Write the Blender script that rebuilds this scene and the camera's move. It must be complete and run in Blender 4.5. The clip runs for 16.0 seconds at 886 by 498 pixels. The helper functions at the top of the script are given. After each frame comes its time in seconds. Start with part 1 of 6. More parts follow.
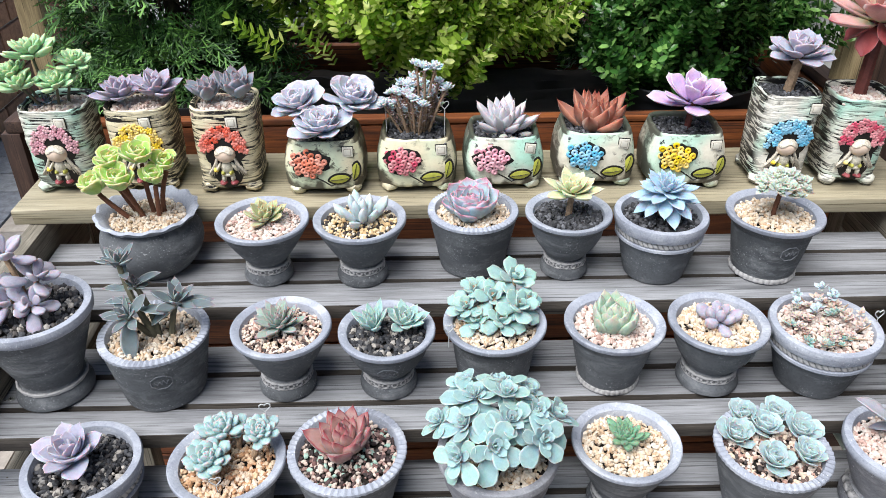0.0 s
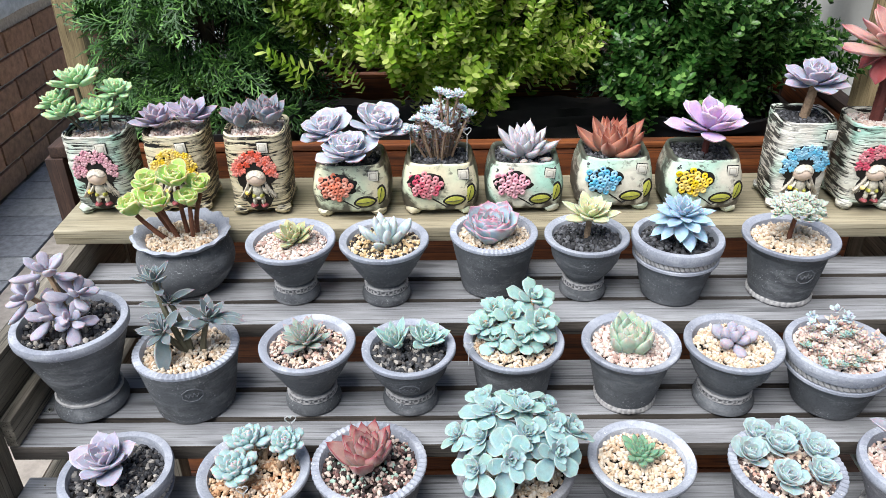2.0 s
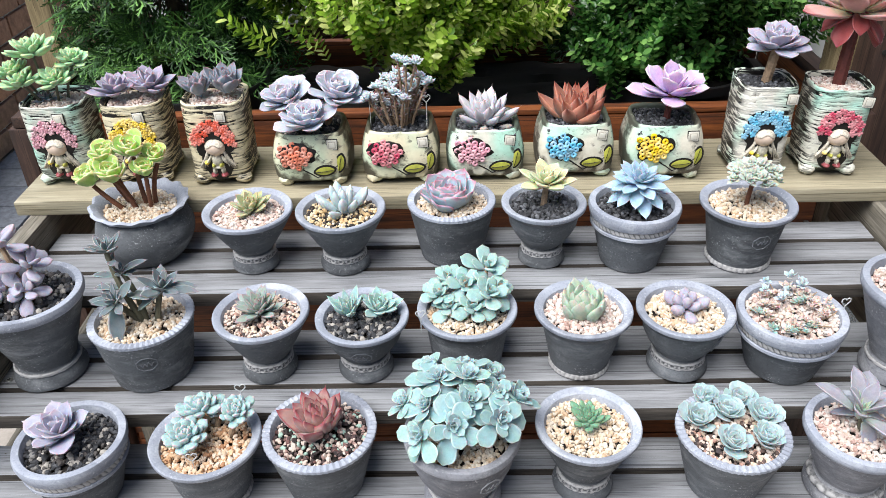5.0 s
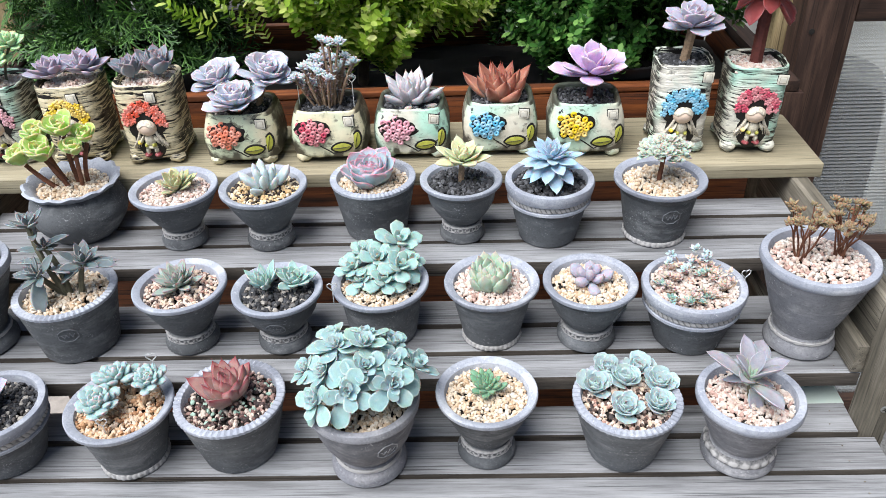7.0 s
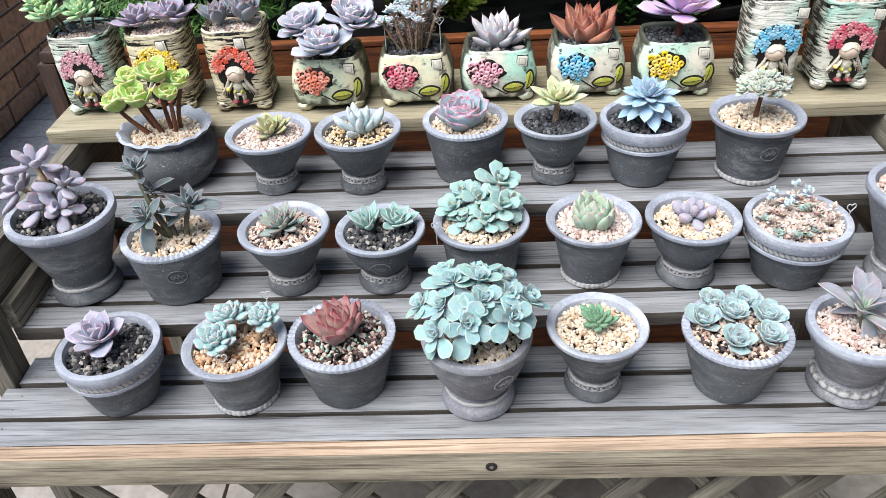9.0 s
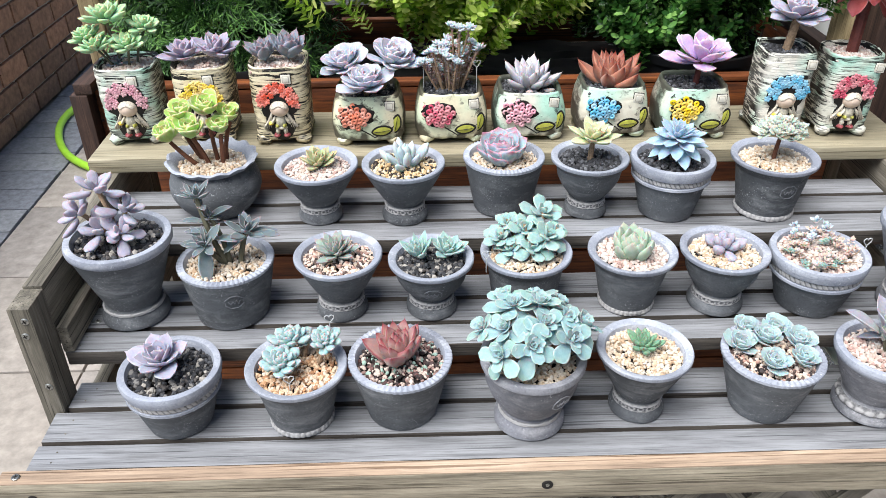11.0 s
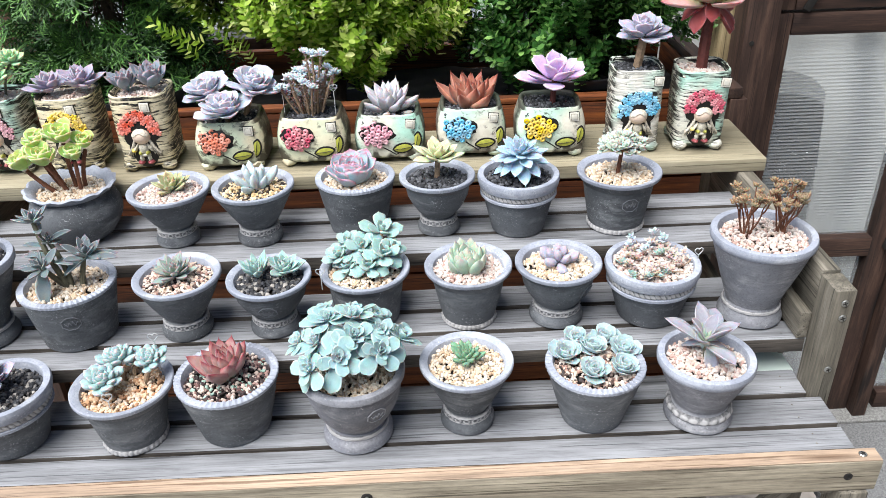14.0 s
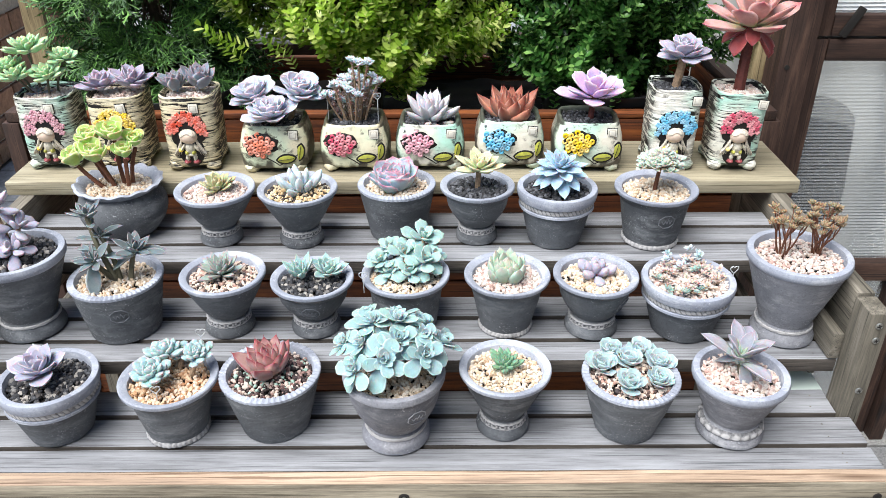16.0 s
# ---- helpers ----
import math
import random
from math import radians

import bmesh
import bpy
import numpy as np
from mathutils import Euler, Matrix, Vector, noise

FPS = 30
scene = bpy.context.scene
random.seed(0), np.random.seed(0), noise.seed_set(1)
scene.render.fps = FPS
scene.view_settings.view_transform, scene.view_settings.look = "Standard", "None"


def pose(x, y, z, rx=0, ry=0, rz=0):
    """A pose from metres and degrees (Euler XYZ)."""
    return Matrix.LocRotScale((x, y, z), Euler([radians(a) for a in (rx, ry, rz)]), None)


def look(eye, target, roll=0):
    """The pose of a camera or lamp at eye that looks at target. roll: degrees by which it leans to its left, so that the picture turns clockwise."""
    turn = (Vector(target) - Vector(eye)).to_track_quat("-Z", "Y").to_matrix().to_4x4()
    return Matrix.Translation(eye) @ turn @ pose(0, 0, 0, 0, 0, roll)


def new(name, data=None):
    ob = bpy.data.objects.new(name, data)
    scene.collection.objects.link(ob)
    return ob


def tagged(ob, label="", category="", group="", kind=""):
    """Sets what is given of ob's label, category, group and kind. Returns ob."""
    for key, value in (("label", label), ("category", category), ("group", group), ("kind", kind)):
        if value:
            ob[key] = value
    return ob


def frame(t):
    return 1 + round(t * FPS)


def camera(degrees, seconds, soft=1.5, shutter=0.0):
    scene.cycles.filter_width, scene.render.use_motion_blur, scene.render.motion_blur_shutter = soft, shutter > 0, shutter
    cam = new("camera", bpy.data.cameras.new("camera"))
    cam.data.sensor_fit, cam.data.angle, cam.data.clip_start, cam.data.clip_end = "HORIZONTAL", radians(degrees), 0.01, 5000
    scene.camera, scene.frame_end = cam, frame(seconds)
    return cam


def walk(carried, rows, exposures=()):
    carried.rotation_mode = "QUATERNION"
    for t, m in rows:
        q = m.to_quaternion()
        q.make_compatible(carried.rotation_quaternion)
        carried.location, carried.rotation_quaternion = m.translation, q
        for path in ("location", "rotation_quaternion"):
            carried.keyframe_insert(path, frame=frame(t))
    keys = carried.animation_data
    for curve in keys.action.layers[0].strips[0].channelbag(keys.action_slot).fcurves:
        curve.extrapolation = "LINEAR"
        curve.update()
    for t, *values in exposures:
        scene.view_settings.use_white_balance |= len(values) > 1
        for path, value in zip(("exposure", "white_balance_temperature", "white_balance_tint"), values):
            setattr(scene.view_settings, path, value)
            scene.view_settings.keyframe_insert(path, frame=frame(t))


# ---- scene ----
cam = camera(58.7, 16.0, soft=0.8)
METRES, EYE, TILT, LEAN, TURN = 0.84, 1.134, -32.3, 0.0, -1.7
EXPOSURE = 0.90
ROWS = [
    (0.0, 0.0, 0.0, 0.0, 0.0, 0.0, 0.0),
    (0.5, -0.0002, -0.0158, 0.0011, 1.17, 1.84, -0.25),
    (1.0, -0.0036, -0.0195, 0.0029, 1.7, 2.98, -0.49),
    (1.5, 0.0032, -0.0315, -0.0039, 1.94, 3.02, -0.57),
    (2.0, 0.0088, -0.0332, -0.009, 2.01, 1.99, -0.39),
    (2.5, 0.0126, -0.0293, -0.0121, 1.96, 0.69, -0.04),
    (3.0, 0.0206, -0.0269, -0.0117, 1.89, -0.52, 0.16),
    (5.5, 0.1203, -0.032, -0.0073, 2.36, -0.38, -0.01),
    (6.0, 0.2071, -0.0448, -0.0156, 2.09, -0.43, 0.35),
    (6.5, 0.2114, -0.0568, -0.0227, 2.37, -0.71, 0.37),
    (7.0, 0.1982, -0.054, -0.0262, 3.01, -1.17, 0.2),
    (7.5, 0.2008, -0.0378, -0.0219, 3.7, -1.73, 0.08),
    (8.0, 0.2002, -0.0251, -0.0225, 4.36, -2.58, 0.23),
    (8.5, 0.1519, -0.0417, -0.0451, 4.64, -3.64, 0.74),
    (11.0, -0.0477, -0.1225, -0.0792, 0.18, -0.34, 0.25),
    (11.5, 0.0658, -0.1282, -0.0867, 1.4, 1.35, -0.91),
    (12.0, 0.1554, -0.1516, -0.0967, 2.03, 2.01, -0.83),
    (12.5, 0.1482, -0.1581, -0.1034, 2.24, 2.03, 0.42),
    (13.0, 0.1725, -0.1464, -0.1053, 1.71, 1.77, 1.98),
    (13.5, 0.2062, -0.1405, -0.1077, 1.05, 1.79, 2.46),
    (14.0, 0.1879, -0.1384, -0.1066, 0.83, 2.16, 1.5),
    (14.5, 0.1649, -0.1511, -0.1146, 1.01, 2.7, -0.34),
    (15.0, 0.1394, -0.1617, -0.1226, 1.28, 3.03, -1.67),
    (15.5, 0.1341, -0.1657, -0.122, 1.27, 2.97, -1.64),
    (16.0, 0.1409, -0.1632, -0.1089, 1.23, 2.83, -0.72),
]
walk(cam, [(t, pose(0, 0, EYE, TILT, LEAN, TURN) @ pose(METRES * x, METRES * y, METRES * z, 90 + pitch, roll, yaw)) for t, x, y, z, yaw, pitch, roll in ROWS],
     exposures=[(0.0, EXPOSURE - 0.12), (3.0, EXPOSURE - 0.09), (7.5, EXPOSURE - 0.11), (11.0, EXPOSURE - 0.06), (13.5, EXPOSURE + 0.05), (16.0, EXPOSURE + 0.09)])

# ---- world and light ----
world = bpy.data.worlds.new("sky")
scene.world = world
world.use_nodes = True
wn = world.node_tree.nodes
sky = wn.new("ShaderNodeTexSky")
sky.sky_type, sky.sun_disc = "NISHITA", False
sky.sun_elevation, sky.sun_rotation = radians(70), radians(218)
wn["Background"].inputs["Strength"].default_value = 0.062
world.node_tree.links.new(sky.outputs["Color"], wn["Background"].inputs["Color"])
sun = new("sun", bpy.data.lights.new("sun", "SUN"))
sun.data.energy, sun.data.angle, sun.data.color = 3.9, radians(50), (1.0, 1.0, 1.0)
sun.matrix_world = look((-1.7, -0.9, 5.0), (0, 0.6, 0.5))

# ---- helpers of this scene ----
rng = random.Random(7)


def hexa(h):
    """Linear colour from an sRGB hex string."""
    v = [int(h[k:k + 2], 16) / 255 for k in (0, 2, 4)]
    return tuple(c / 12.92 if c < 0.04045 else ((c + 0.055) / 1.055) ** 2.4 for c in v) + (1.0,)


def finish(name, bm, material, smooth=True):
    me = bpy.data.meshes.new(name)
    bm.to_mesh(me)
    bm.free()
    for p in me.polygons:
        p.use_smooth = smooth
    for m in material if isinstance(material, (list, tuple)) else [material]:
        me.materials.append(m)
    if smooth:
        me.set_sharp_from_angle(angle=0.6)
    return me


def part(name, bm, material, parent, label="", smooth=True, at=None, kind=""):
    me = bm if isinstance(bm, bpy.types.Mesh) else finish(name, bm, material, smooth)
    ob = new(name, me)
    ob.parent = parent
    if at is not None:
        ob.matrix_basis = at
    return tagged(ob, label, kind=kind)


def thing(name, at, label, category, group="", kind=""):
    ob = new(name)
    ob.empty_display_size = 0.02
    ob.matrix_basis = at if isinstance(at, Matrix) else Matrix.Translation(at)
    return tagged(ob, label, category, group, kind)


def box_bm(sx, sy, sz, bevel=0.002, cuts=0, wobble=0.0):
    """A bevelled board centred at the origin."""
    bm = bmesh.new()
    bmesh.ops.create_cube(bm, size=1)
    for v in bm.verts:
        v.co = Vector((v.co.x * sx, v.co.y * sy, v.co.z * sz))
    if cuts:
        long_edges = [e for e in bm.edges if abs((e.verts[0].co - e.verts[1].co).x) > 0.5 * sx]
        bmesh.ops.subdivide_edges(bm, edges=long_edges, cuts=cuts)
    if bevel:
        sharp = [e for e in bm.edges if len(e.link_faces) == 2 and e.calc_face_angle(0) > 0.5]
        bmesh.ops.bevel(bm, geom=sharp, offset=bevel, segments=2, affect="EDGES", profile=0.6)
    if wobble:
        o = rng.uniform(0, 50)
        for v in bm.verts:
            v.co += noise.noise_vector(Vector((v.co.x * 9 + o, v.co.y * 20, v.co.z * 20))) * wobble
    return bm


def lathe_bm(profile, seg=48, shape=None, wobble=0.0, cap=True):
    """A turned body from (radius, height) pairs; shape(angle, k) gives (factor, lift) for ring k."""
    bm = bmesh.new()
    rings = []
    o = rng.uniform(0, 60)
    for k, (r, z) in enumerate(profile):
        ring = []
        for s in range(seg):
            a = 2 * math.pi * s / seg
            f, dz = shape(a, k) if shape else (1, 0)
            w = 1 + wobble * noise.noise(Vector((math.cos(a) * 1.3 + o, math.sin(a) * 1.3, z * 25)))
            ring.append(bm.verts.new((r * f * w * math.cos(a), r * f * w * math.sin(a), z + dz)))
        rings.append(ring)
    for a, b in zip(rings, rings[1:]):
        for s in range(seg):
            t = (s + 1) % seg
            bm.faces.new((a[s], a[t], b[t], b[s]))
    if cap and profile[0][0] > 0.0005:
        bm.faces.new(rings[0][::-1])
    if cap and profile[-1][0] > 0.0005:
        bm.faces.new(rings[-1])
    return bm


def tube_bm(points, r0, r1, seg=8, bm=None):
    """A tapered round tube along points."""
    bm = bm or bmesh.new()
    pts = [Vector(p) for p in points]
    rings = []
    for k, p in enumerate(pts):
        d = (pts[min(k + 1, len(pts) - 1)] - pts[max(k - 1, 0)]).normalized()
        u = d.orthogonal().normalized() if k == 0 else (u - d * u.dot(d)).normalized()
        w = d.cross(u)
        r = r0 + (r1 - r0) * k / max(1, len(pts) - 1)
        rings.append([bm.verts.new(p + (u * math.cos(2 * math.pi * s / seg) + w * math.sin(2 * math.pi * s / seg)) * r) for s in range(seg)])
    for a, b in zip(rings, rings[1:]):
        for s in range(seg):
            t = (s + 1) % seg
            bm.faces.new((a[s], a[t], b[t], b[s]))
    bm.faces.new(rings[0][::-1])
    bm.faces.new(rings[-1])
    return bm


def blob_bm(r, m=None, bm=None, sub=2, rough=0.0, mat=0):
    """An ellipsoid, added to bm at m."""
    bm = bm or bmesh.new()
    before = len(bm.faces)
    made = bmesh.ops.create_icosphere(bm, subdivisions=sub, radius=1)["verts"]
    o = rng.uniform(0, 40)
    for v in made:
        f = 1 + rough * noise.noise(v.co * 2 + Vector((o, 0, 0)))
        v.co = Vector((v.co.x * r[0], v.co.y * r[1], v.co.z * r[2])) * f
        if m is not None:
            v.co = m @ v.co
    bm.faces.ensure_lookup_table()
    for f in bm.faces[before:]:
        f.material_index = mat
    return bm


def mesh_from(name, verts, faces, material, along=None, smooth=True):
    me = bpy.data.meshes.new(name)
    me.from_pydata(verts.tolist() if hasattr(verts, "tolist") else verts, [], faces.tolist() if hasattr(faces, "tolist") else faces)
    me.polygons.foreach_set("use_smooth", [smooth] * len(me.polygons))
    if along is not None:
        for key, values in along.items():
            me.attributes.new(key, "FLOAT", "POINT").data.foreach_set("value", values)
    for m in material if isinstance(material, (list, tuple)) else [material]:
        me.materials.append(m)
    me.update()
    return me


# ---- materials ----
def base_material(name, rough=0.7, metal=0.0):
    m = bpy.data.materials.new(name)
    m.use_nodes = True
    b = m.node_tree.nodes["Principled BSDF"]
    b.inputs["Roughness"].default_value, b.inputs["Metallic"].default_value = rough, metal
    return m, m.node_tree.nodes, m.node_tree.links, b


def node(nodes, kind, **values):
    n = nodes.new(kind)
    for key, v in values.items():
        n.inputs[key].default_value = v
    return n


def ramp(nodes, links, fac, stops, constant=False):
    r = nodes.new("ShaderNodeValToRGB")
    r.color_ramp.interpolation = "CONSTANT" if constant else "LINEAR"
    while len(r.color_ramp.elements) < len(stops):
        r.color_ramp.elements.new(0.5)
    for e, (p, c) in zip(r.color_ramp.elements, stops):
        e.position, e.color = p, c
    links.new(fac, r.inputs["Fac"])
    return r.outputs["Color"]


def mix(nodes, links, fac, a, b, mode="MIX"):
    n = nodes.new("ShaderNodeMix")
    n.data_type, n.blend_type = "RGBA", mode
    for socket, v in ((n.inputs[0], fac), (n.inputs[6], a), (n.inputs[7], b)):
        if isinstance(v, bpy.types.NodeSocket):
            links.new(v, socket)
        else:
            socket.default_value = v
    return n.outputs[2]


def coords(nodes, links, scale=(1, 1, 1), spread=True):
    """Object coordinates, scaled, moved by the object's own random number."""
    tc, mp = nodes.new("ShaderNodeTexCoord"), nodes.new("ShaderNodeMapping")
    mp.inputs["Scale"].default_value = scale
    links.new(tc.outputs["Object"], mp.inputs["Vector"])
    if spread:
        oi, mul = nodes.new("ShaderNodeObjectInfo"), nodes.new("ShaderNodeMath")
        mul.operation = "MULTIPLY"
        mul.inputs[1].default_value = 37.0
        links.new(oi.outputs["Random"], mul.inputs[0])
        links.new(mul.outputs[0], mp.inputs["Location"])
    return mp.outputs["Vector"]


def noise_of(nodes, links, vec, scale, detail=6.0, rough=0.6, distort=0.0):
    n = node(nodes, "ShaderNodeTexNoise", Scale=scale, Detail=detail, Roughness=rough, Distortion=distort)
    links.new(vec, n.inputs["Vector"])
    return n.outputs["Fac"]


def bump(nodes, links, b, height, strength=0.3, distance=0.001):
    n = node(nodes, "ShaderNodeBump", Strength=strength, Distance=distance)
    links.new(height, n.inputs["Height"])
    links.new(n.outputs["Normal"], b.inputs["Normal"])


def object_random(nodes):
    return nodes.new("ShaderNodeObjectInfo").outputs["Random"]


K = (0, 0, 0, 1)
W = (1, 1, 1, 1)


def wood(name, dark, mid, light, rough=0.8, knots=True, vary=0.35, figure=1.0):
    """Boards whose grain runs along their own x axis."""
    m, n, l, b = base_material(name, rough)
    g = noise_of(n, l, coords(n, l, (4, 240, 240)), 1.0, 8, 0.68, 0.25)
    f = noise_of(n, l, coords(n, l, (22, 800, 800)), 1.0, 6, 0.65)
    crack = noise_of(n, l, coords(n, l, (5, 420, 420)), 1.0, 2, 0.5)
    blot = noise_of(n, l, coords(n, l, (7, 60, 60)), 1.0, 6, 0.7)
    col = ramp(n, l, blot, [(0.3, hexa(dark)), (0.5, hexa(mid)), (0.7, hexa(light))])
    col = mix(n, l, 0.7 * figure, col, ramp(n, l, g, [(0.38, (0.62, 0.62, 0.62, 1)), (0.5, (1, 1, 1, 1)), (0.66, (1.12, 1.12, 1.12, 1))]), "MULTIPLY")
    col = mix(n, l, 0.62 * figure, col, ramp(n, l, f, [(0.36, (0.55, 0.54, 0.53, 1)), (0.5, (1, 1, 1, 1))]), "MULTIPLY")
    col = mix(n, l, ramp(n, l, crack, [(0.61, K), (0.65, (0.7, 0.7, 0.7, 1))]), col, hexa(dark), "MULTIPLY")
    if knots:
        vo = node(n, "ShaderNodeTexVoronoi", Scale=1.0)
        l.new(coords(n, l, (3.2, 26, 26)), vo.inputs["Vector"])
        col = mix(n, l, ramp(n, l, vo.outputs["Distance"], [(0.07, (0.8, 0.8, 0.8, 1)), (0.16, K)]), col, hexa(dark), "MULTIPLY")
    col = mix(n, l, vary, col, ramp(n, l, object_random(n), [(0, (0.74, 0.73, 0.72, 1)), (1, (1.18, 1.18, 1.18, 1))]), "MULTIPLY")
    l.new(col, b.inputs["Base Color"])
    b.inputs["Specular IOR Level"].default_value = 0.5
    bump(n, l, b, mix(n, l, 0.5, g, f), 0.22, 0.0010)
    return m


def clay(name, dark, light, chalk, amount=0.5, rough=0.85):
    """Grey cast pots: smooth slate body, worn chalky patches, faint throwing lines and pale specks."""
    m, n, l, b = base_material(name, rough)
    v = coords(n, l, (1, 1, 1))
    big = noise_of(n, l, v, 14, 4, 0.55)
    col = ramp(n, l, big, [(0.32, hexa(dark)), (0.68, hexa(light))])
    streak = noise_of(n, l, coords(n, l, (30, 30, 95)), 1.0, 5, 0.65, 0.5)
    patch = noise_of(n, l, v, 22, 5, 0.65)
    s = mix(n, l, 1.0, ramp(n, l, streak, [(0.44, K), (0.66, W)]), ramp(n, l, patch, [(0.40, K), (0.64, W)]), "MULTIPLY")
    col = mix(n, l, mix(n, l, 1.0, s, (amount, amount, amount, 1), "MULTIPLY"), col, hexa(chalk))
    grain = noise_of(n, l, v, 430, 3, 0.7)
    speck = mix(n, l, 1.0, ramp(n, l, grain, [(0.60, K), (0.68, (0.8, 0.8, 0.8, 1))]), ramp(n, l, noise_of(n, l, v, 40, 3, 0.5), [(0.46, K), (0.62, W)]), "MULTIPLY")
    col = mix(n, l, speck, col, hexa(chalk))
    col = mix(n, l, 0.6, col, ramp(n, l, grain, [(0.30, (0.6, 0.6, 0.6, 1)), (0.5, (1, 1, 1, 1))]), "MULTIPLY")
    col = mix(n, l, 0.4, col, ramp(n, l, object_random(n), [(0, (0.8, 0.8, 0.82, 1)), (1, (1.2, 1.2, 1.17, 1))]), "MULTIPLY")
    l.new(col, b.inputs["Base Color"])
    b.inputs["Specular IOR Level"].default_value = 0.3
    bump(n, l, b, mix(n, l, 0.25, grain, streak), 0.25, 0.0008)
    return m


def relief_clay(name, deep, chalk):
    """Chalk left on raised ornament, dark clay in its hollows."""
    m, n, l, b = base_material(name, 0.9)
    at = n.new("ShaderNodeAttribute")
    at.attribute_name = "relief"
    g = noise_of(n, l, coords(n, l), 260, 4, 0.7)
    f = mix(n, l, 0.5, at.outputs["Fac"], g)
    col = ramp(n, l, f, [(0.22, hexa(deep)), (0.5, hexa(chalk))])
    l.new(col, b.inputs["Base Color"])
    bump(n, l, b, g, 0.35, 0.0008)
    return m


def pebble_material(name, colours, rough=0.75):
    m, n, l, b = base_material(name, rough)
    geo = n.new("ShaderNodeNewGeometry")
    k = len(colours)
    col = ramp(n, l, geo.outputs["Random Per Island"], [(j / k, hexa(c)) for j, c in enumerate(colours)], True)
    g = noise_of(n, l, coords(n, l), 300, 3, 0.6)
    col = mix(n, l, 0.4, col, ramp(n, l, g, [(0.3, (0.58, 0.55, 0.52, 1)), (0.7, (0.98, 0.96, 0.93, 1))]), "MULTIPLY")
    col = mix(n, l, 1.0, col, (0.86, 0.85, 0.84, 1), "MULTIPLY")
    l.new(col, b.inputs["Base Color"])
    bump(n, l, b, g, 0.3, 0.0006)
    return m


def soft_hexa(h, grey=0.36, lift=0.92):
    """A powdery version of a colour, as wax bloom gives it."""
    r, g, b, a = hexa(h)
    y = 0.25 * r + 0.65 * g + 0.1 * b
    return tuple(min(0.85, (c + (y - c) * grey) * lift) for c in (r, g, b)) + (1.0,)


def leaf_material(name, base, heart, tip, edge, edge_from=0.85, rough=0.5, tip_from=0.8, waxy=0.25, grey=0.36):
    """Succulent leaves: paler heart, coloured tip and margin, powdery bloom."""
    m, n, l, b = base_material(name, rough)
    at, ed = n.new("ShaderNodeAttribute"), n.new("ShaderNodeAttribute")
    at.attribute_name, ed.attribute_name = "along", "edge"
    g = noise_of(n, l, coords(n, l), 6, 4, 0.6)
    col = ramp(n, l, at.outputs["Fac"], [(0.0, soft_hexa(heart, grey)), (0.45, soft_hexa(base, grey)), (min(tip_from, 0.97), soft_hexa(base, grey)), (1.0, soft_hexa(tip, grey))])
    col = mix(n, l, ramp(n, l, ed.outputs["Fac"], [(edge_from, K), (1.0, (0.85, 0.85, 0.85, 1))]), col, soft_hexa(edge, grey))
    bloom = noise_of(n, l, coords(n, l), 26, 5, 0.7)
    col = mix(n, l, 0.45, col, ramp(n, l, g, [(0.3, (0.70, 0.71, 0.74, 1)), (0.7, (1.15, 1.15, 1.15, 1))]), "MULTIPLY")
    col = mix(n, l, 0.5, col, ramp(n, l, bloom, [(0.3, (0.78, 0.79, 0.80, 1)), (0.65, (1.12, 1.12, 1.12, 1))]), "MULTIPLY")
    col = mix(n, l, 0.5, col, ramp(n, l, object_random(n), [(0, (0.82, 0.84, 0.86, 1)), (1, (1.12, 1.1, 1.08, 1))]), "MULTIPLY")
    l.new(col, b.inputs["Base Color"])
    b.inputs["Specular IOR Level"].default_value = waxy
    b.inputs["Sheen Weight"].default_value = 0.15
    b.inputs["Subsurface Weight"].default_value = 0.3
    b.inputs["Subsurface Scale"].default_value = 0.004
    bump(n, l, b, g, 0.15, 0.002)
    return m


def plain(name, colour, rough=0.6, metal=0.0, vary=0.25, scale=60, relief=0.2):
    m, n, l, b = base_material(name, rough, metal)
    g = noise_of(n, l, coords(n, l), scale, 5, 0.65)
    lo, hi = 1 - vary, 1 + vary * 0.6
    col = mix(n, l, 1.0, hexa(colour), ramp(n, l, g, [(0.3, (lo, lo, lo, 1)), (0.7, (hi, hi, hi, 1))]), "MULTIPLY")
    l.new(col, b.inputs["Base Color"])
    if relief:
        bump(n, l, b, g, relief, 0.0015)
    return m


